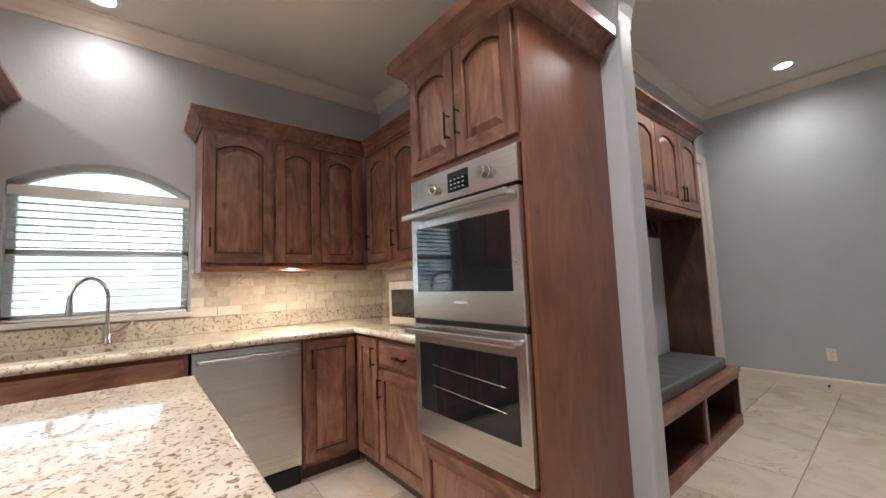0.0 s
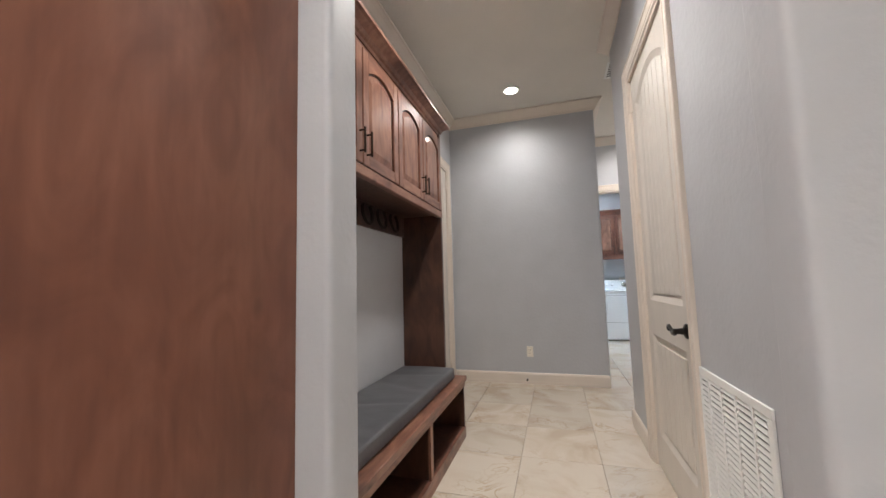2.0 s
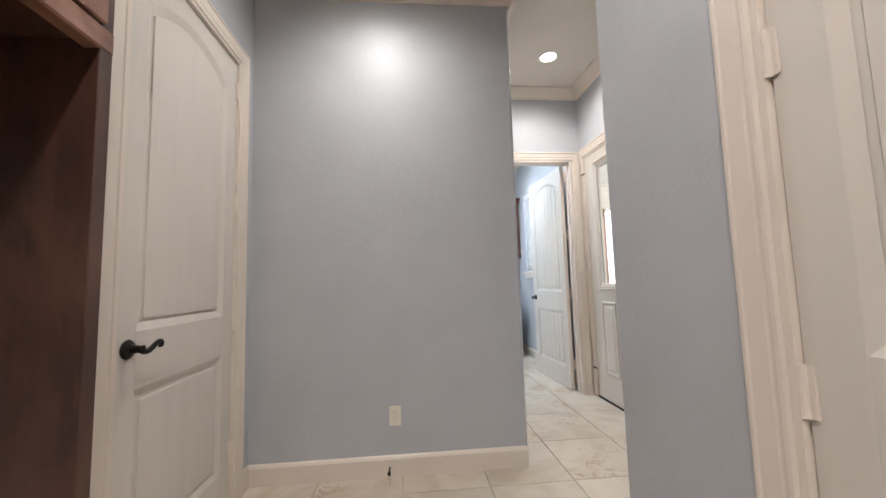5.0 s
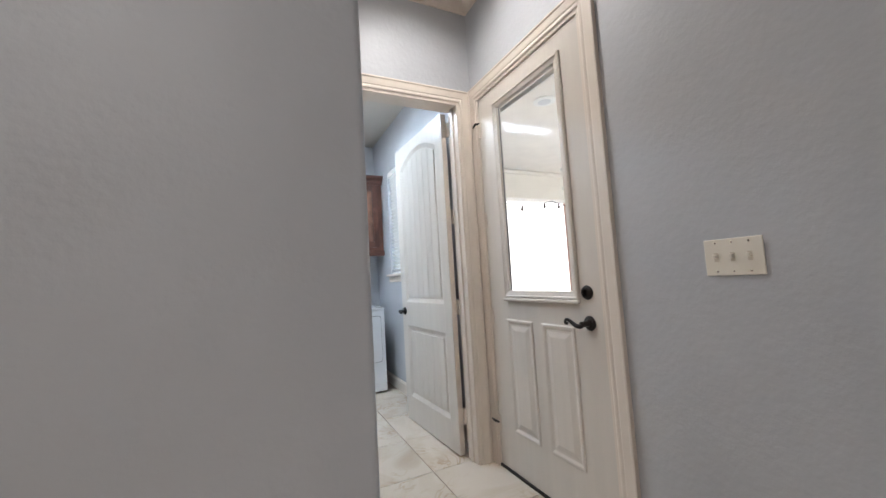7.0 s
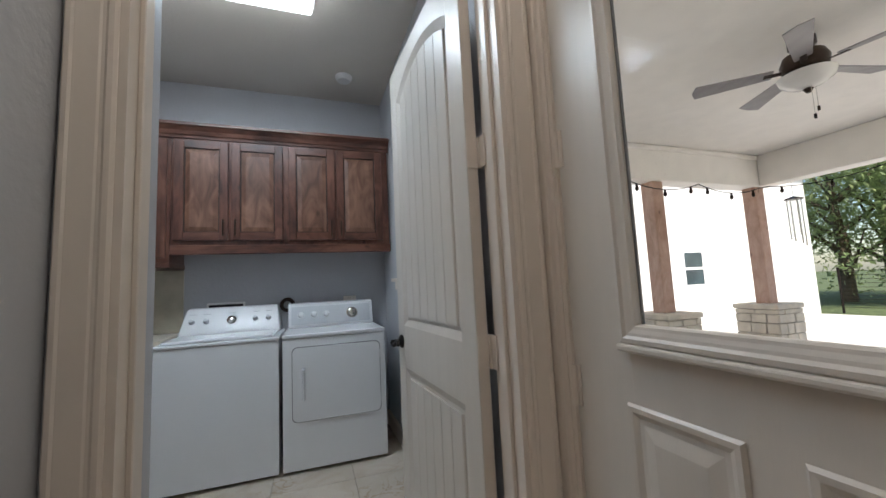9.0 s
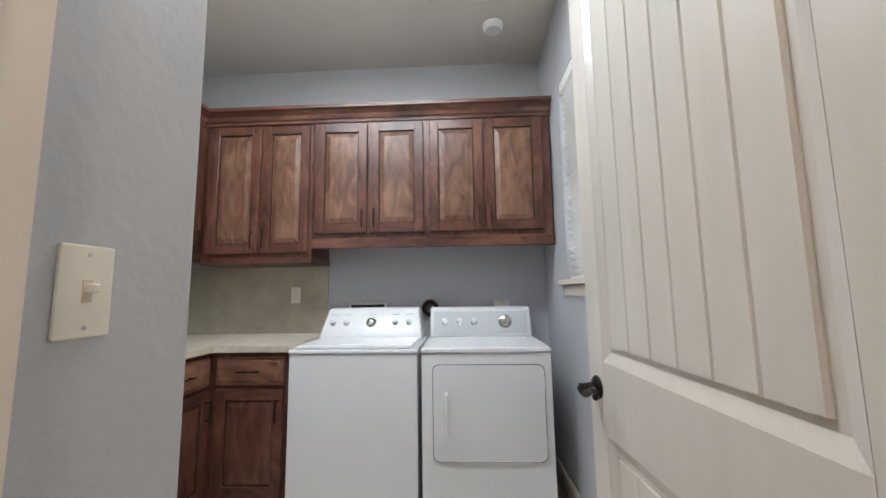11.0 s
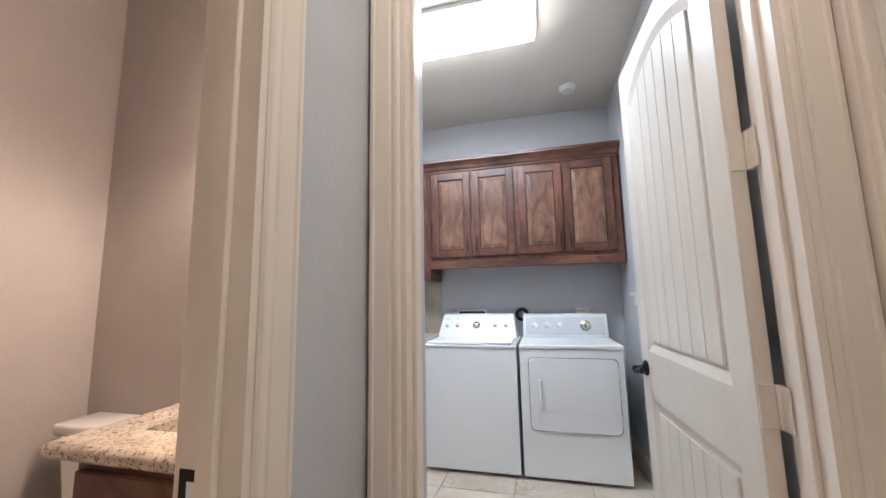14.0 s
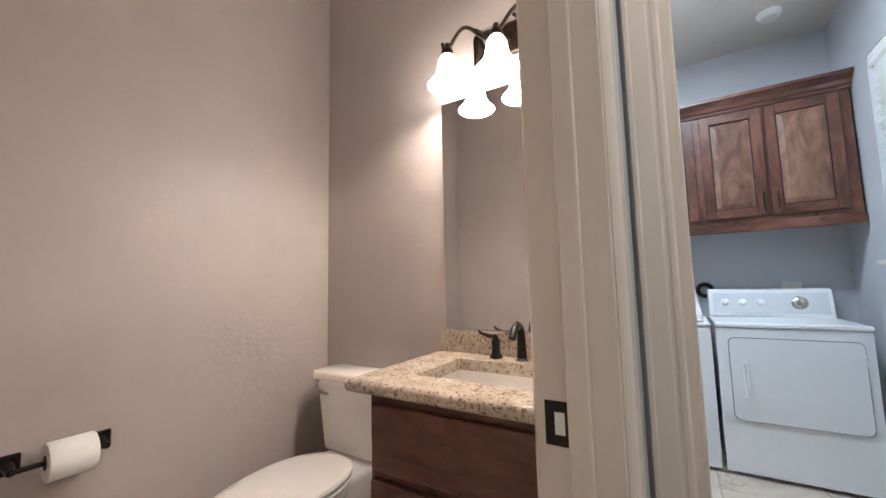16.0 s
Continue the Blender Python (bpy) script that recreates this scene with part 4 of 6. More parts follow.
part("door", B(CF - 0.02, CF + 0.012, 0.018, 0.590, 0.12, 0.86, 0.004, 1), STEEL, d, "brushed steel door")
part("body", B(XS + 0.02, CF - 0.021, 0.018, 0.590, 0.0, 0.86), BLACK, d)
part("door_handle", B(CF + 0.035, CF + 0.052, 0.04, 0.57, 0.795, 0.82, 0.006, 2), STEEL, d, "steel bar handle")
for y in (0.06, 0.55):
    part("handle_bracket", B(CF + 0.011, CF + 0.04, y - 0.01, y + 0.01, 0.798, 0.817, 0.002, 1), STEEL, d)
part("toe_panel", B(CF - 0.05, CF - 0.03, 0.02, 0.59, 0.0, 0.115), BLACK, d)
c = thing("corner_cabinet", (-1.3, 0.8, 0), "stained alder corner base cabinet", "cabinet")
part("body", B(XS, CF, 0.600, YB, 0.09, 0.865), WOOD, c)
part("toe_kick", B(XS, CF - 0.06, 0.60, 1.0, 0, 0.09), DARKW, c)
cab_door(c, (CF, 0.615, 0.115), '+x', 0.325, 0.735, False, 'l', pull_z=-0.06)
c = thing("drawer_cabinet", (-0.6, 1.2, 0), "stained alder base cabinet with a drawer", "cabinet")
BF = 0.965
part("body", B(CF + 0.002, TX0 - 0.002, BF, YB, 0.09, 0.865), WOOD, c)
part("toe_kick", B(CF, TX0, BF + 0.06, BF + 0.075, 0, 0.09), DARKW, c)
cab_door(c, (-1.00, BF, 0.115), '-y', 0.265, 0.735, False, 'r', pull_z=-0.06)
drawer(c, (-0.715, BF, 0.69), '-y', 0.54, 0.155)
cab_door(c, (-0.715, BF, 0.115), '-y', 0.54, 0.555, False, 'l', pull_z=-0.06)

# counter with a cut-out for the sink
SX0, SX1, SY0, SY1 = -1.47, -1.13, -0.70, -0.05
k = thing("countertop", (-1.3, 0.2, 0.868), "polished cream granite countertop with backsplash ledge", "countertop")
for b in ((XS, SX0, -1.8, YB), (SX1, CF + 0.035, -1.8, BF - 0.035), (SX0, SX1, -1.8, SY0), (SX0, SX1, SY1, YB), (SX1, TX0 - 0.003, BF - 0.035, YB)):
    part("slab", B(b[0], b[1], b[2], b[3], 0.868, 0.910), GRAN, k)
part("front_edge", tube([(CF + 0.035, -1.8, 0.889), (CF + 0.035, BF - 0.035, 0.889), (TX0 - 0.003, BF - 0.035, 0.889)], 0.021, 10), GRAN, k, "", True)
part("upstand", B(XS, XS + 0.02, -1.8, YB - 0.02, 0.9105, 1.015, 0.002, 1), GRAN, k)
part("upstand", B(XS, TX0 - 0.003, YB - 0.02, YB, 0.9105, 1.015, 0.002, 1), GRAN, k)
s = thing("kitchen_sink", (-1.3, -0.37, 0.70), "undermount stainless steel kitchen sink", "sink")
t = B(SX0 - 0.01, SX1 + 0.01, SY0 - 0.01, SY1 + 0.01, 0.70, 0.866)
t.faces.ensure_lookup_table()
bmesh.ops.delete(t, geom=[f for f in t.faces if f.normal.z > 0.9], context='FACES')
bmesh.ops.bevel(t, geom=[e for e in t.edges if len(e.link_faces) == 2], offset=0.03, segments=4, affect='EDGES', profile=0.5)
part("basin", t, STEEL, s, "", True)
part("rim", tube([(SX0, SY0, 0.868), (SX1, SY0, 0.868), (SX1, SY1, 0.868), (SX0, SY1, 0.868), (SX0, SY0, 0.868)], 0.004, 6), STEEL, s)
f = thing("kitchen_faucet", (-1.54, -0.34, 0.911), "brushed nickel gooseneck pull-down faucet", "faucet")
part("base", lathe([(0.028, 0.911), (0.028, 0.92), (0.022, 0.93), (0.019, 1.0), (0.016, 1.02)], 18, at=(-1.535, -0.34, 0)), CHROME, f, "", True)
part("spout", tube([(-1.535, -0.34, 1.0)] + [(-1.535 + 0.085 * (1 - math.cos(a * math.pi / 12)), -0.34 - 0.07 * (1 - math.cos(a * math.pi / 12)), 1.17 + 0.11 * math.sin(a * math.pi / 12)) for a in range(0, 13)], 0.011, 12), CHROME, f, "", True)
part("spray_head", tube([(-1.365, -0.48, 1.17), (-1.365, -0.48, 1.09)], [0.013, 0.017], 12), CHROME, f, "", True)
part("lever", tube([(-1.535, -0.32, 0.97), (-1.52, -0.27, 0.985), (-1.50, -0.235, 1.03)], [0.009, 0.007, 0.006], 8), CHROME, f, "", True)

# island
i_ = thing("kitchen_island", (0.42, -0.7, 0), "kitchen island with polished brown granite top", "kitchen island")
IX0, IX1, IY0, IY1 = -0.125, 0.96, -1.6, -0.055
t = B(IX0, IX1, IY0, IY1, 0.878, 0.92)
upright(t, 0.03, lambda a, b: True)
bmesh.ops.bevel(t, geom=[e for e in t.edges if e.calc_face_angle(0) > 1.2], offset=0.012, segments=3, affect='EDGES', profile=0.5)
part("granite_top", t, GRANI, i_, "polished brown speckled granite", True)
part("body", B(IX0 + 0.04, IX1 - 0.04, IY0 + 0.04, IY1 - 0.04, 0.09, 0.878, 0.002, 1), WOOD, i_)
part("toe_kick", B(IX0 + 0.09, IX1 - 0.09, IY0 + 0.09, IY1 - 0.09, 0, 0.09), DARKW, i_)
cab_door(i_, (IX0 + 0.04, -0.62, 0.115), '-x', 0.0 + 0.45, 0.72, False, None)

# microwave
m_ = thing("microwave", (-0.7, 1.25, 0.911), "small steel microwave oven on the counter", "microwave")
MX0, MX1, MYF = -0.83, -0.35, 1.10
part("case", B(MX0, MX1, MYF + 0.015, YB - 0.03, 0.918, 1.21, 0.006, 2), STEEL, m_)
dd = part("door", B(MX0, MX1 - 0.10, MYF, MYF + 0.014, 0.922, 1.206, 0.004, 1), STEEL, m_)
part("window", B(MX0 + 0.035, MX1 - 0.14, MYF - 0.002, MYF + 0.002, 0.975, 1.15, 0.002, 1), BLACKG, dd, "dark door window")
part("control_panel", B(MX1 - 0.098, MX1, MYF, MYF + 0.014, 0.922, 1.206, 0.004, 1), BLACKG, m_)
for fx in (MX0 + 0.04, MX1 - 0.04):
    part("foot", lathe([(0.012, 0.9105), (0.012, 0.919)], 10, at=(fx, 1.2, 0)), BLACK, m_)
# outlet on the backsplash


def outlet(x, y, z, facing, label, kind="outlet", gangs=1, w=0.07, h=0.115):
    ob = thing("wall_outlet" if kind == "outlet" else "light_switch", (x, y, z), label, "outlet" if kind == "outlet" else "switch", rz=FACE[facing])
    W = w + (gangs - 1) * 0.046
    part("cover_plate", B(-W / 2, W / 2, -0.006, 0, -h / 2, h / 2, 0.0025, 2), PLAST, ob)
    for g in range(gangs):
        cx = (g - (gangs - 1) / 2) * 0.046
        if kind == "outlet":
            for zz in (-0.02, 0.02):
                part("socket", B(cx - 0.017, cx + 0.017, -0.0085, -0.005, zz - 0.014, zz + 0.014, 0.003, 2), PLAST, ob)
                part("slot", B(cx - 0.008, cx - 0.006, -0.0089, -0.0084, zz - 0.004, zz + 0.006), BLACK, ob)
                part("slot", B(cx + 0.006, cx + 0.008, -0.0089, -0.0084, zz - 0.004, zz + 0.006), BLACK, ob)
        else:
            part("toggle_slot", B(cx - 0.006, cx + 0.006, -0.0072, -0.005, -0.014, 0.014), BEIGE, ob)
            t = B(cx - 0.005, cx + 0.005, -0.020, -0.005, -0.002, 0.009, 0.0015, 1)
            part("toggle", t, PLAST, ob, "ivory toggle")
        for zz in (-0.045, 0.045) if kind != "outlet" else (0,):
            part("screw", lathe([(0.003, 0), (0.003, 0.001)], 8, at=(cx, -0.006, zz), axis='-y'), CHROME, ob)
    return ob


outlet(XS + 0.026, 0.83, 1.125, '+x', "cream wall outlet in the stone backsplash")
outlet(0.85, 5.0, 0.345, '-y', "cream double wall outlet above the baseboard")
outlet(XE, 4.80, 1.19, '-x', "ivory three-gang switch plate with toggles", "switch", 3)
outlet(1.66, 6.54, 1.205, '+x', "ivory single toggle switch inside the laundry", "switch")

# glowing sheet beyond the kitchen window, bright haze put into its colour
HAZE = glowing("glowing_haze_backdrop", (0.9, 0.95, 1.0), 1.05)
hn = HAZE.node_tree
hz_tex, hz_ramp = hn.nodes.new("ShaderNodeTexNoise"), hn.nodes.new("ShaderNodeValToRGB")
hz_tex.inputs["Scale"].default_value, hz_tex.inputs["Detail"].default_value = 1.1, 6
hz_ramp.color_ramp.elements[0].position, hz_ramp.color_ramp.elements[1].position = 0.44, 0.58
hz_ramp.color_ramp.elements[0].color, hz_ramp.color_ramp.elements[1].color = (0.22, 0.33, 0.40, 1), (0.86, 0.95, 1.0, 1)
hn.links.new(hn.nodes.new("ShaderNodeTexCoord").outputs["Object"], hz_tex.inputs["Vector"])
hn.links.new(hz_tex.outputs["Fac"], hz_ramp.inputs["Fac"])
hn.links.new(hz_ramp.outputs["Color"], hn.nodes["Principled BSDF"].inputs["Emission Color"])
solid("backdrop", B(-14.2, -14.0, -14, 14, -0.12, 7.0), HAZE, "glowing backdrop sheet coloured as hazy trees and sky", "backdrop", kind=S)

# kitchen window with blind
wd = thing("window_1", (XS - 0.08, -0.36, WZ0), "white arched window with a lowered slatted blind", "window", kind=S)
fx0, fx1 = XS - 0.115, XS - 0.075
part("window_sill", B(XS - 0.15, XS + 0.025, WY0 - 0.03, WY1 + 0.03, WZ0 - 0.022, WZ0 + 0.006, 0.004, 2), TRIM, wd)
part("frame", B(fx0, fx1, WY0, WY0 + 0.035, WZ0 + 0.006, WZ1 + 0.01), WHITEP, wd)
part("frame", B(fx0, fx1, WY1 - 0.035, WY1, WZ0 + 0.006, WZ1 + 0.01), WHITEP, wd)
part("frame", B(fx0, fx1, WY0, WY1, WZ0 + 0.006, WZ0 + 0.045), WHITEP, wd)
part("meeting_rail", B(fx0, fx1, WY0, WY1, 1.42, 1.455), WHITEP, wd)
part("transom", B(fx0, fx1, WY0, WY1, WZ1 - 0.03, WZ1), WHITEP, wd)
ao = arc_top(WY0, WY1, WZ1, WRISE)
ai = arc_top(WY0 + 0.05, WY1 - 0.05, WZ1, WRISE - 0.035)
t = bmesh.new()
for (p, q), (r, s_) in zip(zip(ao, ao[1:]), zip(ai, ai[1:])):
    for xx in (fx0, fx1):
        t.faces.new([t.verts.new((xx, *v)) for v in (p, q, s_, r)])
    t.faces.new([t.verts.new(v) for v in ((fx0, *r), (fx0, *s_), (fx1, *s_), (fx1, *r))])
part("arched_frame", t, WHITEP, wd)
g_ = part("pane", prism([(WY0, WZ0), (WY1, WZ0)] + ao, fx0 + 0.018, fx0 + 0.022, 'x'), GLASS, wd, "clear glass")
g_.visible_shadow = False
bl = thing("window_blind", (XS - 0.035, -0.36, WZ0 + 0.01), "white slatted blind lowered in the kitchen window", "blind")
part("valance", B(XS - 0.065, XS - 0.002, WY0 + 0.005, WY1 - 0.005, 1.745, 1.80, 0.004, 2), BLIND, bl)
for i in range(16):
    z = 1.092 + i * 0.0410
    t = prism([(-0.023, 0.0), (0.0, 0.003), (0.023, 0.0), (0.023, 0.003), (0.0, 0.006), (-0.023, 0.003)], WY0 + 0.012, WY1 - 0.012, 'y')
    t.transform(Matrix.Translation((XS - 0.035, 0, z)) @ Matrix.Rotation(radians(-4), 4, 'Y'))
    part("slat", t, BLIND, bl)
part("bottom_rail", B(XS - 0.06, XS - 0.012, WY0 + 0.012, WY1 - 0.012, 1.058, 1.074, 0.003, 1), BLIND, bl)
for y in (WY0 + 0.16, WY1 - 0.16):
    part("cord", tube([(XS - 0.012, y, 1.07), (XS - 0.012, y, 1.76)], 0.0012, 5), BLIND, bl)

# downlights, with the added unseen ones of CANS
for i, (x, y, z) in enumerate(CANS):
    dl = thing("downlight", (x, y, z), "lit recessed ceiling downlight with white trim ring", "downlight", "recessed downlights")
    part("trim_ring", lathe([(0.062, z - 0.0005), (0.09, z - 0.0005), (0.09, z - 0.006), (0.066, z - 0.010), (0.062, z - 0.004)], 28, at=(x, y, 0)), WHITEP, dl, "", True)
    part("lens", lathe([(0.0, z - 0.003), (0.064, z - 0.003), (0.064, z - 0.008), (0.0, z - 0.009)], 28, at=(x, y, 0)), LIT, dl, "glowing lens", True)

# ---- passage ----
b_ = thing("storage_bench", (0.2, 2.5, 0), "dark stained hall bench with open cubbies", "bench")
Y0, Y1 = OY1 + 0.003, 3.485
part("seat_board", B(0.001, 0.485, Y0, Y1, 0.40, 0.435, 0.006, 2), WOODH, b_)
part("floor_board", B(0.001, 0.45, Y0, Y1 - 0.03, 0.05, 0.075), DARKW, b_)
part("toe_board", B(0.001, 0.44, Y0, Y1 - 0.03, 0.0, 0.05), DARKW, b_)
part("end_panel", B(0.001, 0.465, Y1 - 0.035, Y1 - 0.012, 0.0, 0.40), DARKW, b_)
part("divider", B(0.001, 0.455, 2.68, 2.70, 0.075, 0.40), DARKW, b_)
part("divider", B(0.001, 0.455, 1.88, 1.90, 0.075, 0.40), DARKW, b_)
for y in (2.67, 1.87):
    part("face_stile", B(0.455, 0.47, y, y + 0.04, 0.075, 0.36), WOOD, b_)
part("face_rail", B(0.455, 0.471, Y0, Y1 - 0.012, 0.36, 0.40), WOODH, b_)
part("base_rail", B(0.451, 0.471, Y0, Y1 - 0.012, 0.0, 0.075), WOODH, b_)
cu = thing("bench_cushion", (0.22, 2.45, 0.436), "charcoal vinyl seat cushion on the bench", "cushion")
t = B(0.02, 0.425, Y0 + 0.01, 3.37, 0.437, 0.515)
bmesh.ops.bevel(t, geom=list(t.edges), offset=0.016, segments=3, affect='EDGES', profile=0.5)
bmesh.ops.bisect_plane(t, geom=t.verts[:] + t.edges[:] + t.faces[:], plane_co=(0, 2.5, 0), plane_no=(0, 1, 0))
for k in range(1, 60):
    bmesh.ops.bisect_plane(t, geom=t.verts[:] + t.edges[:] + t.faces[:], plane_co=(0, Y0 + 0.01 + k * 0.029, 0), plane_no=(0, 1, 0))
for k in range(1, 10):
    bmesh.ops.bisect_plane(t, geom=t.verts[:] + t.edges[:] + t.faces[:], plane_co=(0.02 + k * 0.0405, 0, 0), plane_no=(1, 0, 0))
for vtx in t.verts:
    if vtx.co.z > 0.512:
        x_, y_ = vtx.co.x, vtx.co.y
        edge = min(1.0, (x_ - 0.03) / 0.08, (0.418 - x_) / 0.06)
        for cy, wd_, dp, sl in ((1.95, 0.030, 0.006, 0.5), (2.22, 0.045, 0.005, -0.3), (2.50, 0.025, 0.007, 0.35), (2.86, 0.035, 0.006, -0.45), (3.12, 0.028, 0.005, 0.2)):
            vtx.co.z -= max(0.0, edge) * dp * math.exp(-((y_ - cy - sl * (x_ - 0.2)) / wd_) ** 2)
        vtx.co.z += 0.004 * math.sin(math.pi * (x_ - 0.02) / 0.405)
part("pad", t, VINYL, cu, "", True)
for zz in (0.452, 0.502):
    part("piping", tube([(0.422, Y0 + 0.02, zz), (0.422, 3.36, zz)], 0.0035, 6), VINYL, cu)
    part("piping", tube([(0.03, 3.367, zz), (0.415, 3.367, zz)], 0.0035, 6), VINYL, cu)
cbt = thing("hall_cabinet", (0.17, 2.5, 1.52), "stained alder wall cabinet above the coat hooks", "cabinet")
CX = 0.315
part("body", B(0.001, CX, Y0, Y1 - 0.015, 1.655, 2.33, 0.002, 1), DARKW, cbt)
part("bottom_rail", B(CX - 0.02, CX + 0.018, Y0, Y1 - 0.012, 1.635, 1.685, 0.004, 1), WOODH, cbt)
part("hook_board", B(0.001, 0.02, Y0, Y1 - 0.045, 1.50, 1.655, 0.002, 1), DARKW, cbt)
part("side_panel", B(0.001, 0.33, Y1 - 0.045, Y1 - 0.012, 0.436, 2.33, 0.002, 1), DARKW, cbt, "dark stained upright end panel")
dw_ = 0.418
part("filler_stile", B(CX - 0.015, CX + 0.004, Y0, 1.781, 1.686, 2.264), WOOD, cbt)
for i in range(4):
    cab_door(cbt, (CX, 1.785 + i * dw_, 1.69), '+x', dw_ - 0.008, 0.575, True, 'r' if i % 2 == 0 else 'l', pull_z=0.05)
part("face_top", B(CX - 0.015, CX + 0.004, Y0, Y1 - 0.012, 2.265, 2.335), WOODH, cbt)
cab_crown(cbt, [(0.0, Y1 - 0.012), (CX, Y1 - 0.012), (CX, Y0)], 2.30, 0.095, 0.075)
for i in range(7):
    y = 1.96 + i * 0.205
    hk = thing("horseshoe_hook", (0.02, y, 1.575), "black iron horseshoe coat hook on the board", "coat hook", "horseshoe hooks")
    pts = []
    for a in range(-14, 15):
        an = a * 10 * math.pi / 180
        pts.append((0.034 + 0.012 * (1 + math.cos(an)) , y + 0.06 * math.sin(an), 1.580 - 0.068 * math.cos(an)))
    part("shoe", tube(pts, 0.011, 6), IRON, hk, "", True)
    part("stem", tube([(0.02, y, 1.56), (0.045, y, 1.53)], 0.008, 6), IRON, hk)
# grille
gr = thing("return_grille", (XR, 2.18, 0.55), "white louvred return air grille low on the wall", "vent")
gy0, gy1, gz0, gz1 = 1.90, 2.44, 0.22, 0.775
for b in ((gy0, gy1, gz1 - 0.028, gz1), (gy0, gy1, gz0, gz0 + 0.028), (gy0, gy0 + 0.028, gz0 + 0.028, gz1 - 0.028), (gy1 - 0.028, gy1, gz0 + 0.028, gz1 - 0.028)):
    part("frame", B(XR - 0.009, XR - 0.0005, b[0], b[1], b[2], b[3], 0.002, 1), WHITEP, gr)
part("backing", B(XR - 0.002, XR - 0.0008, gy0 + 0.02, gy1 - 0.02, gz0 + 0.02, gz1 - 0.02), BLACK, gr)
nl = 26
for i in range(nl):
    z = gz0 + 0.035 + i * (gz1 - gz0 - 0.07) / (nl - 1)
    part("louvre", prism([(XR - 0.0085, z - 0.006), (XR - 0.0070, z - 0.006), (XR - 0.0025, z + 0.006), (XR - 0.004, z + 0.006)], gy0 + 0.027, gy1 - 0.027, 'y'), WHITEP, gr)
for i in range(1, 5):
    y = gy0 + (gy1 - gy0) * i / 5
    part("mullion", B(XR - 0.0092, XR - 0.003, y - 0.006, y + 0.006, gz0 + 0.02, gz1 - 0.02), WHITEP, gr)
ds = thing("door_stop_spring", (0.815, 4.983, 0.05), "small black door stop on the baseboard", "door stop")
part("rod", tube([(0.815, 4.985, 0.055), (0.815, 4.91, 0.06)], 0.006, 8), BRONZE, ds)
part("tip", tube([(0.815, 4.912, 0.06), (0.815, 4.895, 0.061)], 0.010, 10), BLACK, ds)
v = thing("ceiling_vent", (1.75, 4.4, ZP), "white ceiling air vent with slats", "vent")
part("frame", B(1.72, 1.92, 4.25, 4.55, ZP - 0.008, ZP - 0.0005, 0.002, 1), WHITEP, v)
for i in range(6):
    part("slat", B(1.74, 1.90, 4.275 + i * 0.042, 4.29 + i * 0.042, ZP - 0.012, ZP - 0.009), BLACK, v)

# ---- laundry ----
LF = 8.455
c = thing("laundry_wall_cabinet", (1.93, 8.6, 1.51), "knotty alder wall cabinet above washer and dryer", "cabinet", "laundry wall cabinets")
part("body", B(1.175, 2.725, LF, YL, 1.535, 2.36, 0.002, 1), FRAMEW, c)
for x0, x1, p in ((1.195, 1.535, 'r'), (1.555, 1.905, 'l'), (1.945, 2.29, 'r'), (2.305, 2.67, 'l')):
    cab_door(c, (x0, LF, 1.585), '-y', x1 - x0, 0.735, False, p, m=FRAMEW, mh=FRAMEX, mp=KNOTTY, pull_z=0.04)
part("light_rail", B(1.175, 2.73, LF - 0.016, LF + 0.03, 1.485, 1.55, 0.004, 1), FRAMEX, c)
cab_crown(c, [(2.735, LF), (0.44, LF)], 2.335, 0.10, 0.07, m=FRAMEX)
c = thing("laundry_wall_cabinet", (0.8, 8.6, 1.40), "knotty alder wall cabinet hung lower over the counter", "cabinet", "laundry wall cabinets")
part("body", B(0.44, 1.172, LF, YL, 1.42, 2.36, 0.002, 1), FRAMEW, c)
for x0, x1, p in ((0.475, 0.815, 'r'), (0.835, 1.15, 'l')):
    cab_door(c, (x0, LF, 1.465), '-y', x1 - x0, 0.855, False, p, m=FRAMEW, mh=FRAMEX, mp=KNOTTY, pull_z=0.04)
part("light_rail", B(0.44, 1.178, LF - 0.016, YL, 1.395, 1.435, 0.004, 1), FRAMEX, c)
c = thing("laundry_wall_cabinet", (0.27, 7.9, 1.40), "knotty alder wall cabinet on the laundry side wall", "cabinet", "laundry wall cabinets")
part("body", B(0.10, 0.42, 7.2, LF + 0.2, 1.42, 2.36, 0.002, 1), FRAMEW, c)
for y0 in (7.25, 7.64, 8.03):
    cab_door(c, (0.42, y0, 1.465), '+x', 0.37, 0.855, False, 'r', m=FRAMEW, mh=FRAMEX, mp=KNOTTY, pull_z=0.04)
cab_crown(c, [(0.42, LF), (0.42, 7.2), (0.10, 7.2)], 2.335, 0.10, 0.07, m=FRAMEX)
c = thing("laundry_base_cabinet", (0.97, 8.4, 0), "dark alder base cabinet with drawer beside the washer", "cabinet")
part("body", B(0.72, 1.165, 8.19, YL, 0.09, 0.875), FRAMEW, c)
part("toe_kick", B(0.72, 1.165, 8.25, 8.27, 0, 0.09), DARKW, c)
drawer(c, (0.765, 8.19, 0.70), '-y', 0.385, 0.155)
cab_door(c, (0.765, 8.19, 0.115), '-y', 0.385, 0.565, False, 'r', m=FRAMEW, mh=FRAMEX, pull_z=-0.06)
c = thing("laundry_base_cabinet", (0.4, 7.7, 0), "dark alder base cabinet along the side wall", "cabinet")
part("body", B(0.10, 0.715, 7.2, YL, 0.09, 0.875), FRAMEW, c)
part("toe_kick", B(0.10, 0.66, 7.2, 8.2, 0, 0.09), DARKW, c)
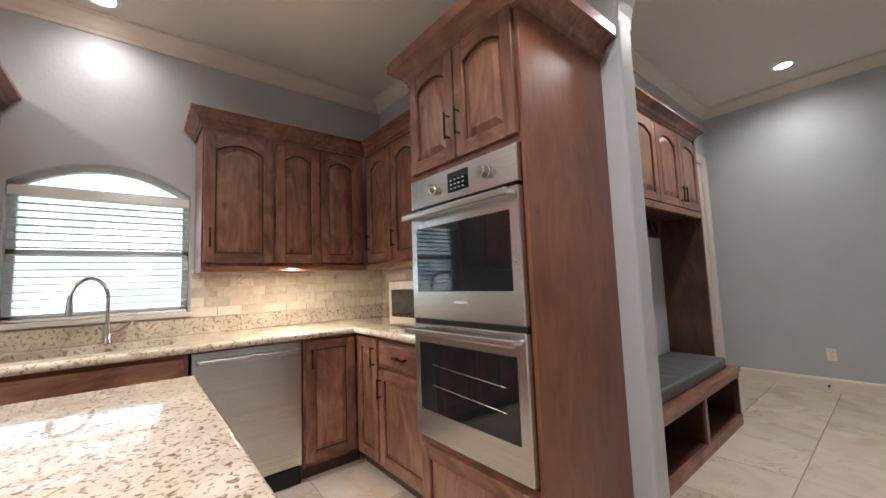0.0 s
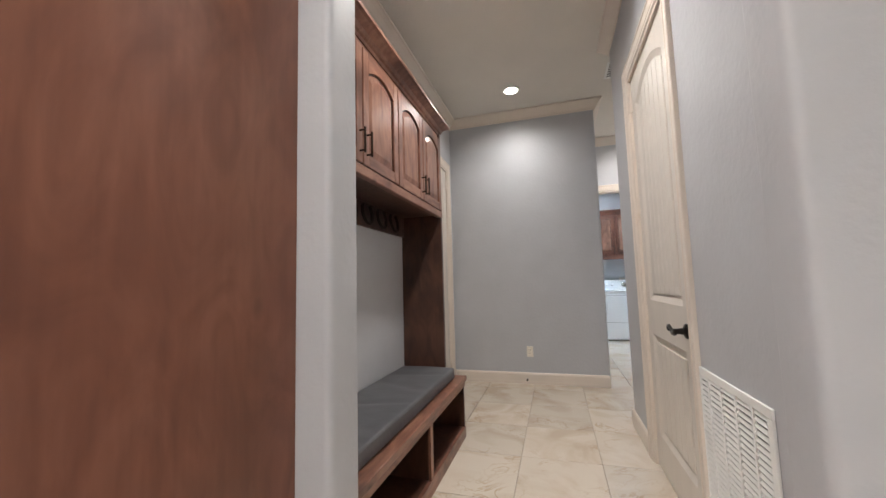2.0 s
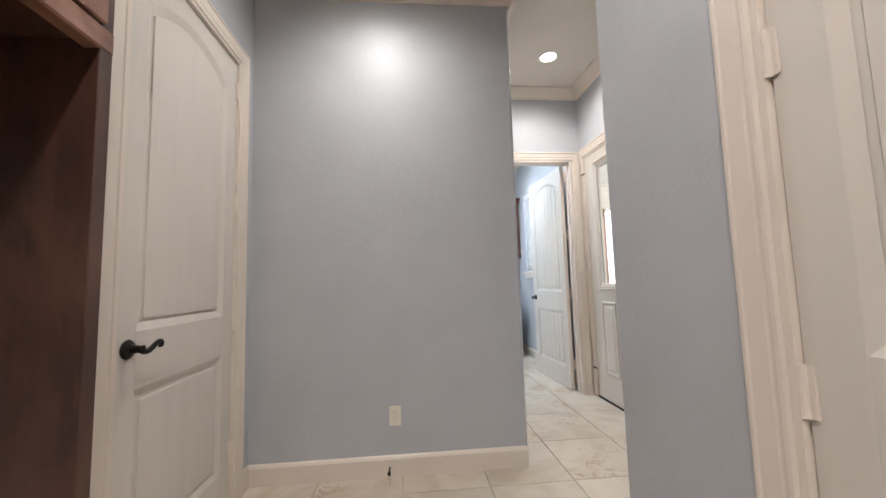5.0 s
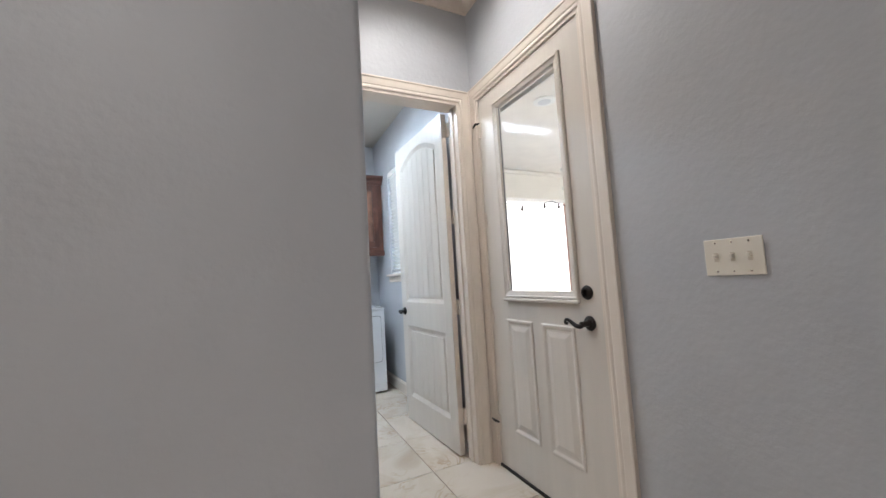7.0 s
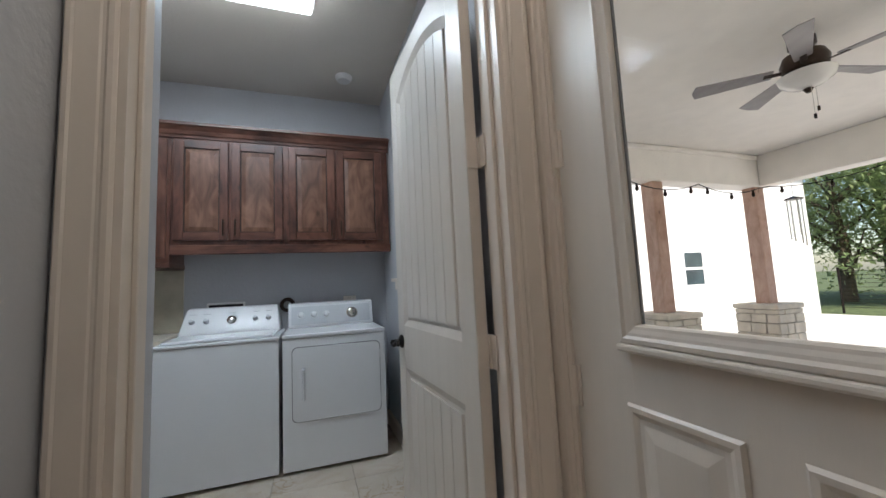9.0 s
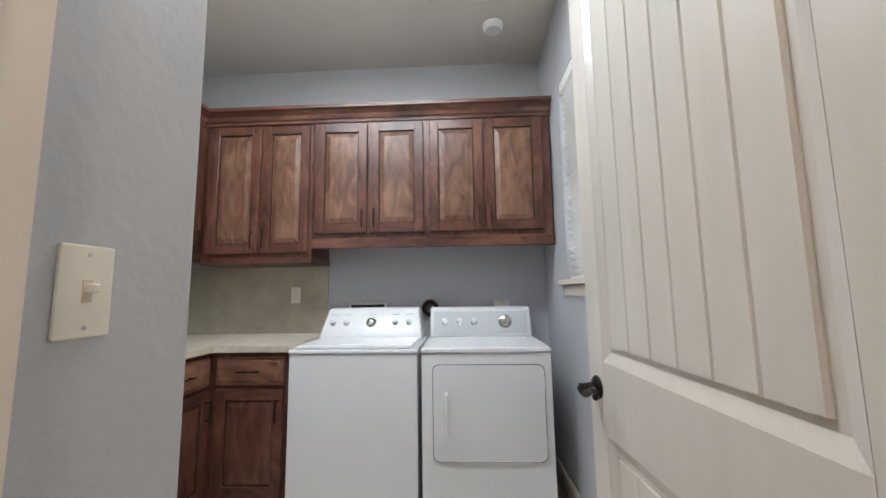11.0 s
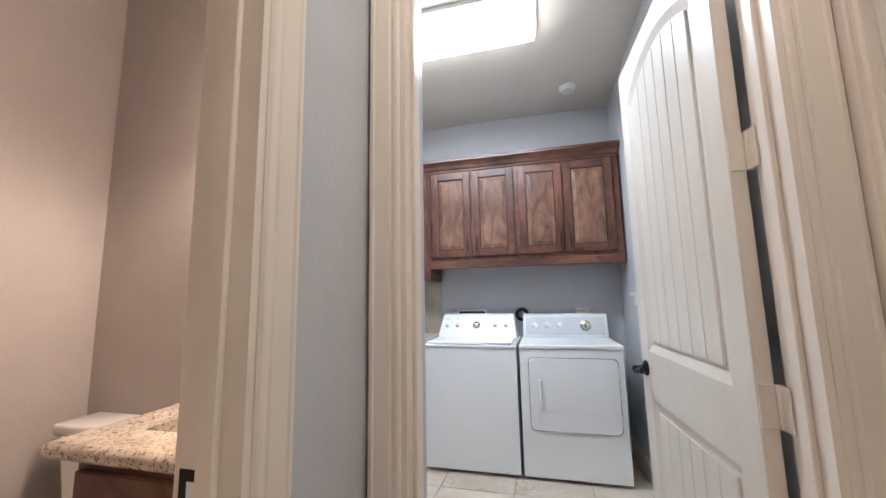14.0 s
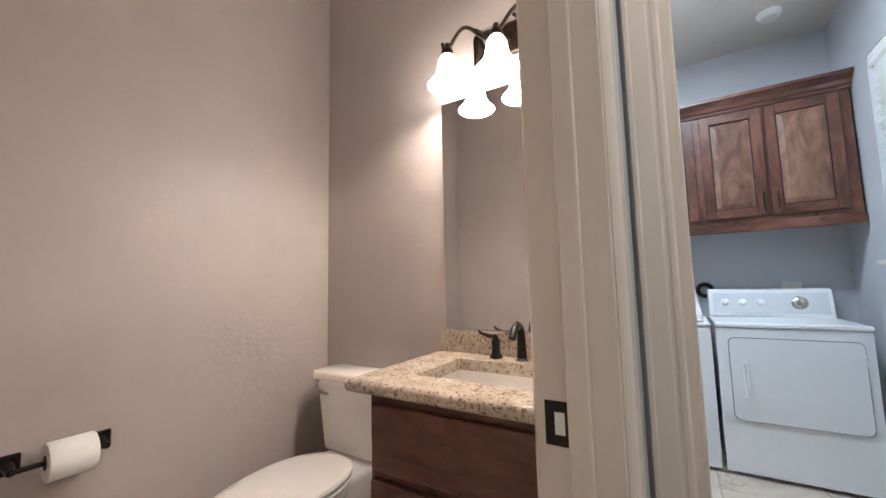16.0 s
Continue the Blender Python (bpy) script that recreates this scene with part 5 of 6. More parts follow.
for y0 in (7.25, 7.73):
    drawer(c, (0.715, y0, 0.70), '+x', 0.44, 0.155)
    cab_door(c, (0.715, y0, 0.115), '+x', 0.44, 0.565, False, 'r', m=FRAMEW, mh=FRAMEX, pull_z=-0.06)
k = thing("laundry_counter", (0.6, 8.3, 0.876), "beige laminate laundry counter", "countertop")
t = B(0.101, 1.185, 8.155, YL - 0.001, 0.878, 0.918, 0.004, 1)
B(0.101, 0.745, 7.2, 8.154, 0.878, 0.918, 0.004, 1, t)
part("top", t, BEIGE, k)
part("back_panel", B(0.101, 1.175, YL - 0.012, YL - 0.001, 0.919, 1.40), PLASTER, k, "tan mottled backsplash panel")
outlet(0.94, YL - 0.012, 1.19, '-y', "cream double outlet over the laundry counter")


def machine(name, x0, x1, label):
    """Shared white cabinet of a laundry machine with its sloped console."""
    ob = thing(name, ((x0 + x1) / 2, 8.45, 0), label, name.replace("_", " "))
    for fx in (x0 + 0.06, x1 - 0.06):
        for fy in (8.2, 8.7):
            part("foot", lathe([(0.02, 0), (0.02, 0.03)], 10, at=(fx, fy, 0)), BLACK, ob)
    part("cabinet", B(x0, x1, 8.13, 8.755, 0.022, 0.872, 0.006, 2), ENAMEL, ob)
    return ob


w_ = machine("washing_machine", 1.193, 1.893, "white top-loading washing machine with dial console")
part("top_deck", B(1.19, 1.896, 8.122, 8.757, 0.873, 0.895, 0.008, 2), ENAMEL, w_)
part("lid", B(1.225, 1.86, 8.14, 8.50, 0.896, 0.915, 0.008, 2), ENAMEL, w_)
part("lid_grip", B(1.46, 1.63, 8.145, 8.175, 0.9152, 0.918, 0.001, 1), ENAMELG, w_)
t = prism([(8.50, 0.896), (8.755, 0.896), (8.755, 1.085), (8.69, 1.10), (8.63, 1.09)], 1.205, 1.88, 'x')
for vtx in t.verts:
    if vtx.co.z > 1.0:
        vtx.co.x = 1.5425 + (vtx.co.x - 1.5425) * 0.91
bmesh.ops.bevel(t, geom=list(t.edges), offset=0.014, segments=3, affect='EDGES', profile=0.5, clamp_overlap=True)
con = part("console", t, ENAMEL, w_, "", True)
n_ = Vector((0, -0.194, 0.13)).normalized()
for i, (kx, r) in enumerate(((1.285, 0.020), (1.375, 0.020), (1.54, 0.032), (1.70, 0.020), (1.79, 0.020))):
    t = lathe([(r, 0), (r, 0.006), (r * 0.8, 0.01), (r * 0.75, 0.024), (r * 0.6, 0.027)], 18)
    t.transform(Matrix.Translation((kx, 8.565, 1.002)) @ n_.to_track_quat('Z', 'Y').to_matrix().to_4x4())
    part("dial", t, CHROME if i == 2 else ENAMELG, con, "round control dial", True)
    t = None
    for j in range(4):
        t = B(kx - 0.022 + j * 0.012, kx - 0.015 + j * 0.012, -0.0015, 0.001, -0.003, 0.003, bm=t)
    t.transform(Matrix.Translation((0, 8.603, 1.054)))
    part("printed_marks", t, ENAMELG, con)
dry = machine("tumble_dryer", 1.915, 2.60, "white front-loading tumble dryer with control dials")
part("top_deck", B(1.912, 2.603, 8.122, 8.757, 0.873, 0.90, 0.008, 2), ENAMEL, dry)
con = part("console", prism([(8.60, 0.90), (8.755, 0.90), (8.755, 1.085), (8.70, 1.095), (8.65, 1.085)], 1.925, 2.59, 'x', bev=0.006), ENAMEL, dry)
part("console_face", prism([(8.598, 0.925), (8.60, 0.925), (8.636, 1.065), (8.634, 1.065)], 1.95, 2.565, 'x'), ENAMELG, con)
n_ = Vector((0, -0.185, 0.05)).normalized()
for i, (kx, r) in enumerate(((2.02, 0.022), (2.12, 0.022), (2.215, 0.022), (2.42, 0.036))):
    t = lathe([(r * 1.25, 0), (r * 1.25, 0.003), (r, 0.004), (r * 0.8, 0.026), (r * 0.6, 0.029)], 18)
    t.transform(Matrix.Translation((kx, 8.617, 0.998)) @ n_.to_track_quat('Z', 'Y').to_matrix().to_4x4())
    part("dial", t, CHROME if i == 3 else ENAMEL, con, "round control dial", True)
# outlined door: thin dark joint, then the door panel proud of it


def rounded(u0, u1, z0, z1, r, n=5):
    pts = []
    for cx, cz, a0 in ((u1 - r, z1 - r, 0), (u0 + r, z1 - r, 90), (u0 + r, z0 + r, 180), (u1 - r, z0 + r, 270)):
        pts += [(cx + r * math.cos(radians(a0 + 90 * i / n)), cz + r * math.sin(radians(a0 + 90 * i / n))) for i in range(n + 1)]
    return pts


dj = part("door_joint", prism(rounded(1.972, 2.562, 0.325, 0.815, 0.035), 8.1275, 8.135, 'y'), JOINT, dry)
dd = part("door", prism(rounded(1.977, 2.557, 0.33, 0.81, 0.032), 8.120, 8.134, 'y', bev=0.003), ENAMEL, dry, "white rectangular door")
part("door_handle", tube([(2.045, 8.122, 0.665), (2.045, 8.088, 0.665), (2.045, 8.084, 0.56), (2.045, 8.088, 0.475), (2.045, 8.122, 0.475)], 0.011, 8), ENAMEL, dd, "white pull handle", True)
for z in (0.42, 0.72):
    part("door_hinge", B(2.5575, 2.563, 8.117, 8.13, z - 0.03, z + 0.03), ENAMELG, dd)
wb = thing("washer_outlet_box", (1.45, YL, 1.10), "white recessed washer hookup box", "utility box")
part("box_frame", B(1.33, 1.60, YL - 0.012, YL - 0.001, 1.035, 1.13, 0.003, 1), WHITEP, wb)
part("box_inside", B(1.345, 1.585, YL - 0.0135, YL - 0.0125, 1.05, 1.115), BLACK, wb)
hs = thing("dryer_hose", (1.915, 8.74, 1.07), "short coiled hose behind the machines", "hose")
part("coil", tube([(1.915 + 0.045 * math.cos(a), 8.755, 1.085 + 0.045 * math.sin(a)) for a in [radians(i * 20) for i in range(19)]], 0.016, 8), PULL, hs, "", True)
outlet(2.42, YL, 1.095, '-y', "grey dryer power outlet on the wall", w=0.11, h=0.075)
# window
wd = thing("window_2", (XE + 0.08, 7.93, LWZ0), "white laundry window with slatted blind", "window", kind=S)
part("window_sill", B(XE - 0.045, XE + 0.15, LWY0 - 0.06, LWY1 + 0.06, LWZ0 - 0.022, LWZ0 + 0.004, 0.004, 2), TRIM, wd)
part("apron", B(XE - 0.018, XE - 0.001, LWY0 - 0.04, LWY1 + 0.04, LWZ0 - 0.085, LWZ0 - 0.023, 0.004, 1), TRIM, wd)
for y0, y1 in ((LWY0, LWY0 + 0.035), (LWY1 - 0.035, LWY1)):
    part("frame", B(XE + 0.08, XE + 0.12, y0, y1, LWZ0 + 0.004, LWZ1), WHITEP, wd)
part("frame", B(XE + 0.08, XE + 0.12, LWY0, LWY1, LWZ0 + 0.004, LWZ0 + 0.04), WHITEP, wd)
part("meeting_rail", B(XE + 0.08, XE + 0.12, LWY0, LWY1, 1.80, 1.835), WHITEP, wd)
g_ = part("pane", B(XE + 0.098, XE + 0.102, LWY0, LWY1, LWZ0, LWZ1), GLASS, wd, "clear glass")
g_.visible_shadow = False
bl = thing("window_blind", (XE + 0.03, 7.93, LWZ0 + 0.01), "white faux-wood blind in the laundry window", "blind")
part("valance", B(XE + 0.001, XE + 0.065, LWY0 + 0.004, LWY1 - 0.004, LWZ1 - 0.065, LWZ1 - 0.003, 0.004, 2), BLIND, bl)
for i in range(27):
    z = LWZ0 + 0.045 + i * 0.0395
    t = prism([(-0.024, 0.0), (0.024, 0.0), (0.024, 0.003), (-0.024, 0.003)], LWY0 + 0.01, LWY1 - 0.01, 'y')
    t.transform(Matrix.Translation((XE + 0.033, 0, z)) @ Matrix.Rotation(radians(32), 4, 'Y'))
    part("slat", t, BLIND, bl)
part("bottom_rail", B(XE + 0.01, XE + 0.055, LWY0 + 0.01, LWY1 - 0.01, LWZ0 + 0.006, LWZ0 + 0.022, 0.003, 1), BLIND, bl)
fx = thing("fluorescent_light", (1.53, 7.44, ZL), "lit rectangular fluorescent ceiling fixture", "ceiling light")
part("housing", B(0.90, 2.145, 7.255, 7.625, ZL - 0.03, ZL - 0.0005, 0.004, 1), WHITEP, fx)
part("diffuser", B(0.92, 2.13, 7.27, 7.61, ZL - 0.085, ZL - 0.0305, 0.02, 3), TUBE, fx, "glowing white diffuser")
sd = thing("smoke_detector", (2.375, 8.36, ZL), "round white smoke detector on the ceiling", "smoke detector")
part("body", lathe([(0.0, ZL - 0.001), (0.066, ZL - 0.001), (0.066, ZL - 0.018), (0.058, ZL - 0.03), (0.05, ZL - 0.042), (0.0, ZL - 0.046)], 28, at=(2.375, 8.36, 0)), WHITEP, sd, "", True)
part("vent_ring", lathe([(0.0585, ZL - 0.024), (0.0635, ZL - 0.022), (0.0635, ZL - 0.019)], 28, at=(2.375, 8.36, 0)), ENAMELG, sd)

# ---- bathroom ----
VX0, VX1, VYF = 0.915, 1.51, 6.105
v = thing("bathroom_vanity", (1.2, 6.35, 0), "stained alder bathroom vanity cabinet", "vanity")
part("body", B(VX0, VX1, VYF, 6.60, 0.09, 0.72, 0.002, 1), FRAMEW, v)
part("apron", B(VX0, VX1, VYF, VYF + 0.02, 0.72, 0.856), FRAMEX, v)
part("side_panel", B(VX0, VX0 + 0.02, VYF + 0.02, 6.60, 0.72, 0.856), FRAMEW, v)
part("toe_kick", B(VX0 + 0.02, VX1, VYF + 0.06, VYF + 0.075, 0, 0.09), DARKW, v)
part("false_front", B(VX0 + 0.015, VX1 - 0.015, VYF - 0.018, VYF, 0.64, 0.825, 0.003, 1), FRAMEX, v)
for x0, p in ((VX0 + 0.015, 'r'), (VX0 + 0.305, 'l')):
    cab_door(v, (x0, VYF, 0.115), '-y', 0.275, 0.50, False, p, m=FRAMEW, mh=FRAMEX, pull_z=-0.05)
k = thing("granite_countertop", (1.2, 6.35, 0.856), "speckled granite vanity top with backsplash", "countertop")
QX0, QX1, QY0, QY1 = 1.02, 1.46, 6.19, 6.47
for b in ((VX0 - 0.05, QX0, VYF - 0.035, 6.603), (QX1, VX1, VYF - 0.035, 6.603), (QX0, QX1, VYF - 0.035, QY0), (QX0, QX1, QY1, 6.603)):
    part("slab", B(*b, 0.857, 0.897), GRANB, k)
part("front_edge", tube([(VX1, VYF - 0.035, 0.877), (VX0 - 0.05, VYF - 0.035, 0.877), (VX0 - 0.05, 6.60, 0.877)], 0.020, 10), GRANB, k, "", True)
part("backsplash", B(VX0 - 0.05, VX1, 6.583, 6.604, 0.8975, 0.985, 0.002, 1), GRANB, k)
s = thing("bathroom_sink", (1.24, 6.33, 0.72), "white rectangular undermount basin", "sink")
t = B(QX0 - 0.012, QX1 + 0.012, QY0 - 0.012, QY1 + 0.012, 0.74, 0.858)
bmesh.ops.delete(t, geom=[f for f in t.faces if f.normal.z > 0.9], context='FACES')
bmesh.ops.bevel(t, geom=[e for e in t.edges if len(e.link_faces) == 2], offset=0.03, segments=4, affect='EDGES', profile=0.5)
part("basin", t, CERAM, s, "", True)
part("drain", lathe([(0.022, 0.7405), (0.022, 0.743)], 16, at=(1.24, 6.33, 0)), BRONZE, s)
f = thing("bathroom_faucet", (1.24, 6.53, 0.898), "black bronze widespread faucet with two levers", "faucet")
part("spout", tube([(1.24, 6.535, 0.898), (1.24, 6.535, 0.905), (1.24, 6.535, 0.99), (1.24, 6.525, 1.015), (1.24, 6.50, 1.025), (1.24, 6.47, 1.015), (1.24, 6.445, 0.985)], [0.026, 0.018, 0.014, 0.014, 0.014, 0.013, 0.013], 14), BRONZE, f, "", True)
for hx, sg in ((1.14, -1), (1.34, 1)):
    hh = part("valve", lathe([(0.024, 0.898), (0.024, 0.906), (0.017, 0.915), (0.015, 0.94), (0.018, 0.955), (0.010, 0.975), (0.005, 0.985)], 16, at=(hx, 6.535, 0)), BRONZE, f, "", True)
    part("lever", tube([(hx, 6.535, 0.975), (hx + sg * 0.03, 6.53, 0.978), (hx + sg * 0.055, 6.525, 0.988), (hx + sg * 0.065, 6.523, 0.996)], [0.008, 0.007, 0.006, 0.005], 8), BRONZE, hh, "", True)
mi = thing("mirror", (1.19, 6.60, 0.987), "frameless rectangular wall mirror above the vanity", "mirror")
part("glass", B(0.885, 1.505, 6.597, 6.6045, 0.988, 1.975, 0.003, 1), MIRROR, mi)
sc = thing("vanity_light", (1.2, 6.6, 2.160), "three-light bronze vanity sconce with frosted bell shades", "wall lamp")
part("back_plate", B(1.06, 1.34, 6.588, 6.604, 2.090, 2.230, 0.012, 2), PULL, sc, "ornate bronze back plate")
for a in range(5):
    part("leaf_ornament", tube([(1.08 + a * 0.06, 6.585, 2.110), (1.10 + a * 0.06, 6.578, 2.150), (1.09 + a * 0.06, 6.584, 2.200)], [0.004, 0.011, 0.003], 8), PULL, sc, "", True)
arm = []
for i in range(25):
    u = i / 24
    arm.append((0.985 + 0.46 * u, 6.49, 2.160 + 0.045 * math.sin(u * math.pi * 4 - 0.7)))
part("arm", tube([(0.965, 6.49, 2.175), (0.97, 6.49, 2.155)] + arm + [(1.46, 6.49, 2.160)], 0.008, 8), PULL, sc, "twisted bronze branch arm", True)
for x in (1.12, 1.28):
    part("bracket", tube([(x, 6.59, 2.160), (x, 6.54, 2.195), (x, 6.49, 2.175)], 0.007, 8), PULL, sc, "", True)
for x in (1.0, 1.215, 1.43):
    part("socket_cup", lathe([(0.010, 2.150), (0.016, 2.130), (0.024, 2.120), (0.026, 2.095), (0.022, 2.085)], 16, at=(x, 6.47, 0)), PULL, sc, "", True)
    t = lathe([(0.026, 2.095), (0.036, 2.078), (0.041, 2.052), (0.047, 2.022), (0.061, 1.994), (0.078, 1.979), (0.083, 1.972), (0.081, 1.969), (0.060, 1.986), (0.040, 2.02), (0.015, 2.06)], 24, at=(x, 6.47, 0))
    so = part("bell_shade", t, SHADE, sc, "lit frosted glass bell shade", True)
to = thing("toilet", (0.45, 6.2, 0), "white two-piece toilet with closed lid", "toilet")
t = B(0.265, 0.635, 6.44, 6.592, 0.43, 0.745, 0.02, 3)
for vtx in t.verts:
    if vtx.co.z < 0.55:
        vtx.co.x = 0.45 + (vtx.co.x - 0.45) * 0.86
        vtx.co.y = 6.592 + (vtx.co.y - 6.592) * 0.88
part("tank", t, CERAM, to, "", True)
part("tank_lid", B(0.250, 0.650, 6.425, 6.597, 0.746, 0.79, 0.012, 3), CERAM, to, "", True)
part("flush_lever", tube([(0.30, 6.442, 0.70), (0.30, 6.425, 0.70), (0.36, 6.423, 0.695)], 0.007, 8), CHROME, to, "", True)


def oval(z, rx, ry, cy, n=28):
    return [(0.45 + rx * math.cos(2 * math.pi * i / n), cy + (ry if math.sin(2 * math.pi * i / n) < 0 else ry * 0.72) * math.sin(2 * math.pi * i / n), z) for i in range(n)]


def loft(rings):
    t = bmesh.new()
    vs = [[t.verts.new(p) for p in r] for r in rings]
    n = len(vs[0])
    for a, b in zip(vs, vs[1:]):
        for i in range(n):
            t.faces.new((a[i], a[(i + 1) % n], b[(i + 1) % n], b[i]))
    t.faces.new(vs[0][::-1])
    t.faces.new(vs[-1])
    return t


part("bowl", loft([oval(0.000, 0.11, 0.20, 6.25), oval(0.050, 0.105, 0.19, 6.25), oval(0.180, 0.11, 0.22, 6.22), oval(0.330, 0.165, 0.30, 6.17), oval(0.405, 0.182, 0.34, 6.18), oval(0.415, 0.178, 0.335, 6.18)]), CERAM, to, "", True)
part("bowl_back", B(0.30, 0.60, 6.30, 6.58, 0.18, 0.43, 0.03, 3), CERAM, to, "", True)
part("seat", loft([oval(0.416, 0.186, 0.345, 6.18), oval(0.430, 0.188, 0.348, 6.18), oval(0.434, 0.184, 0.342, 6.18)]), CERAM, to, "", True)
part("lid", loft([oval(0.435, 0.184, 0.342, 6.18), oval(0.450, 0.186, 0.345, 6.18), oval(0.460, 0.176, 0.33, 6.18), oval(0.464, 0.14, 0.28, 6.18)]), CERAM, to, "", True)
tp = thing("toilet_paper_holder", (0.15, 5.6, 0.70), "black bronze paper holder on the wall", "paper holder")
for y in (5.50, 5.695):
    part("bracket", B(0.15, 0.158, y - 0.027, y + 0.027, 0.685, 0.74, 0.004, 1), BRONZE, tp)
    part("post", tube([(0.157, y, 0.712), (0.21, y, 0.706)], [0.014, 0.010], 10), BRONZE, tp)
part("bar", tube([(0.207, 5.50, 0.706), (0.207, 5.695, 0.706)], 0.007, 8), BRONZE, tp)
tr = thing("toilet_paper_roll", (0.207, 5.62, 0.65), "white toilet paper roll on its holder", "paper roll")
part("paper", lathe([(0.02, -0.052), (0.051, -0.052), (0.053, -0.049), (0.053, 0.049), (0.051, 0.052), (0.02, 0.052)], 28, at=(0.207, 5.615, 0.706), axis='y'), PAPER, tr, "", True)
part("cardboard_core", lathe([(0.0195, -0.0525), (0.0205, -0.0525), (0.0205, 0.0525), (0.0195, 0.0525)], 20, at=(0.207, 5.615, 0.706), axis='y'), PULL, tr)

# ---- patio ----
PZ = 2.72
# slab widened past the visible patio, so sun bounces up to the porch ceiling
solid("patio", B(2.91, 15.0, -4.0, 11.95, -0.3, -0.06), CONC, "grey concrete patio slab, extended unseen to bounce sunlight", "patio", kind=S)
solid("porch_ceiling", B(2.9, 8.1, 1.5, 8.95, PZ, PZ + 0.12), PORCHC, "cream painted porch ceiling", "ceiling", kind=S)
solid("porch_beam", B(2.9, 8.06, 8.60, 8.85, 2.30, PZ - 0.002, 0.01, 1), PORCHC, "cream boxed porch beam", "beam", kind=S)
solid("porch_beam", B(7.80, 8.04, 1.5, 8.59, 2.30, PZ - 0.003, 0.01, 1), PORCHC, "cream boxed porch beam", "beam", kind=S)
solid("porch_crown", B(2.9, 7.79, 8.56, 8.598, PZ - 0.06, PZ - 0.004, 0.01, 1), PORCHC, "cream trim under the porch ceiling", "moulding", kind=S)
for i, (px, py) in enumerate(((6.02, 8.72), (7.83, 8.70), (7.83, 3.2), (4.2, 8.72))):
    p = thing("porch_post", (px, py, -0.06), "cedar porch post on a limestone base", "post", "porch posts")
    part("timber", B(px - 0.085, px + 0.085, py - 0.085, py + 0.085, 0.74, 2.30, 0.008, 1), CEDAR, p)
    part("cap_stone", B(px - 0.27, px + 0.27, py - 0.27, py + 0.27, 0.68, 0.74, 0.012, 2), LIME, p)
    part("mortar_core", B(px - 0.23, px + 0.23, py - 0.23, py + 0.23, -0.06, 0.68), GROUT, p)
    rnd = random.Random(i + 3)
    z = -0.055
    while z < 0.66:
        h = min(rnd.uniform(0.11, 0.19), 0.675 - z)
        for side in range(4):
            u = -0.25
            while u < 0.24:
                wd_ = min(rnd.uniform(0.12, 0.26), 0.25 - u)
                if 0.25 - u - wd_ < 0.08:
                    wd_ = 0.25 - u
                t = B(u + 0.004, u + wd_ - 0.004, -0.252 - rnd.uniform(0, 0.012), -0.22, z + 0.004, z + h - 0.004, 0.006, 1)
                t.transform(Matrix.Translation((px, py, 0)) @ Matrix.Rotation(side * math.pi / 2, 4, 'Z'))
                part("stone", t, LIME, p)
                u += wd_
        z += h
pl = thing("porch_downlight", (3.755, 6.668, PZ), "unlit round recessed porch ceiling light", "downlight")
part("trim_ring", lathe([(0.06, PZ - 0.001), (0.10, PZ - 0.001), (0.10, PZ - 0.007), (0.064, PZ - 0.011)], 24, at=(3.755, 6.668, 0)), WHITEP, pl, "", True)
part("lens", lathe([(0.0, PZ - 0.004), (0.058, PZ - 0.004), (0.058, PZ - 0.012), (0.0, PZ - 0.013)], 24, at=(3.755, 6.668, 0)), ENAMELG, pl, "", True)
fan = thing("ceiling_fan", (5.26, 6.80, PZ), "grey five-blade porch ceiling fan with bowl light", "ceiling fan")
FX, FY = 5.26, 6.80
part("mount", lathe([(0.075, PZ - 0.001), (0.075, PZ - 0.05), (0.05, PZ - 0.07), (0.05, PZ - 0.09)], 24, at=(FX, FY, 0)), PULL, fan, "", True)
part("motor_housing", lathe([(0.05, PZ - 0.09), (0.11, PZ - 0.11), (0.13, PZ - 0.16), (0.12, PZ - 0.22), (0.06, PZ - 0.25)], 24, at=(FX, FY, 0)), PULL, fan, "", True)
part("bowl_shade", lathe([(0.12, PZ - 0.245), (0.155, PZ - 0.25), (0.14, PZ - 0.29), (0.09, PZ - 0.325), (0.02, PZ - 0.345)], 24, at=(FX, FY, 0)), CERAM, fan, "white glass bowl", True)
part("finial", lathe([(0.02, PZ - 0.342), (0.03, PZ - 0.35), (0.012, PZ - 0.375)], 14, at=(FX, FY, 0)), PULL, fan, "", True)
for i in range(5):
    a = radians(60 + 72 * i)
    t = prism([(0.17, -0.045), (0.62, -0.07), (0.64, 0.0), (0.62, 0.07), (0.17, 0.045)], 0, 0.008, 'z', bev=0.002)
    t.transform(Matrix.Translation((FX, FY, PZ - 0.2)) @ Matrix.Rotation(a, 4, 'Z') @ Matrix.Rotation(radians(12), 4, 'X'))
    b = part("blade", t, FANW, fan)
    t = B(0.09, 0.22, -0.018, 0.018, -0.006, 0.0, 0.002, 1)
    t.transform(Matrix.Translation((FX, FY, PZ - 0.2)) @ Matrix.Rotation(a, 4, 'Z') @ Matrix.Rotation(radians(12), 4, 'X'))
    part("blade_iron", t, PULL, b)
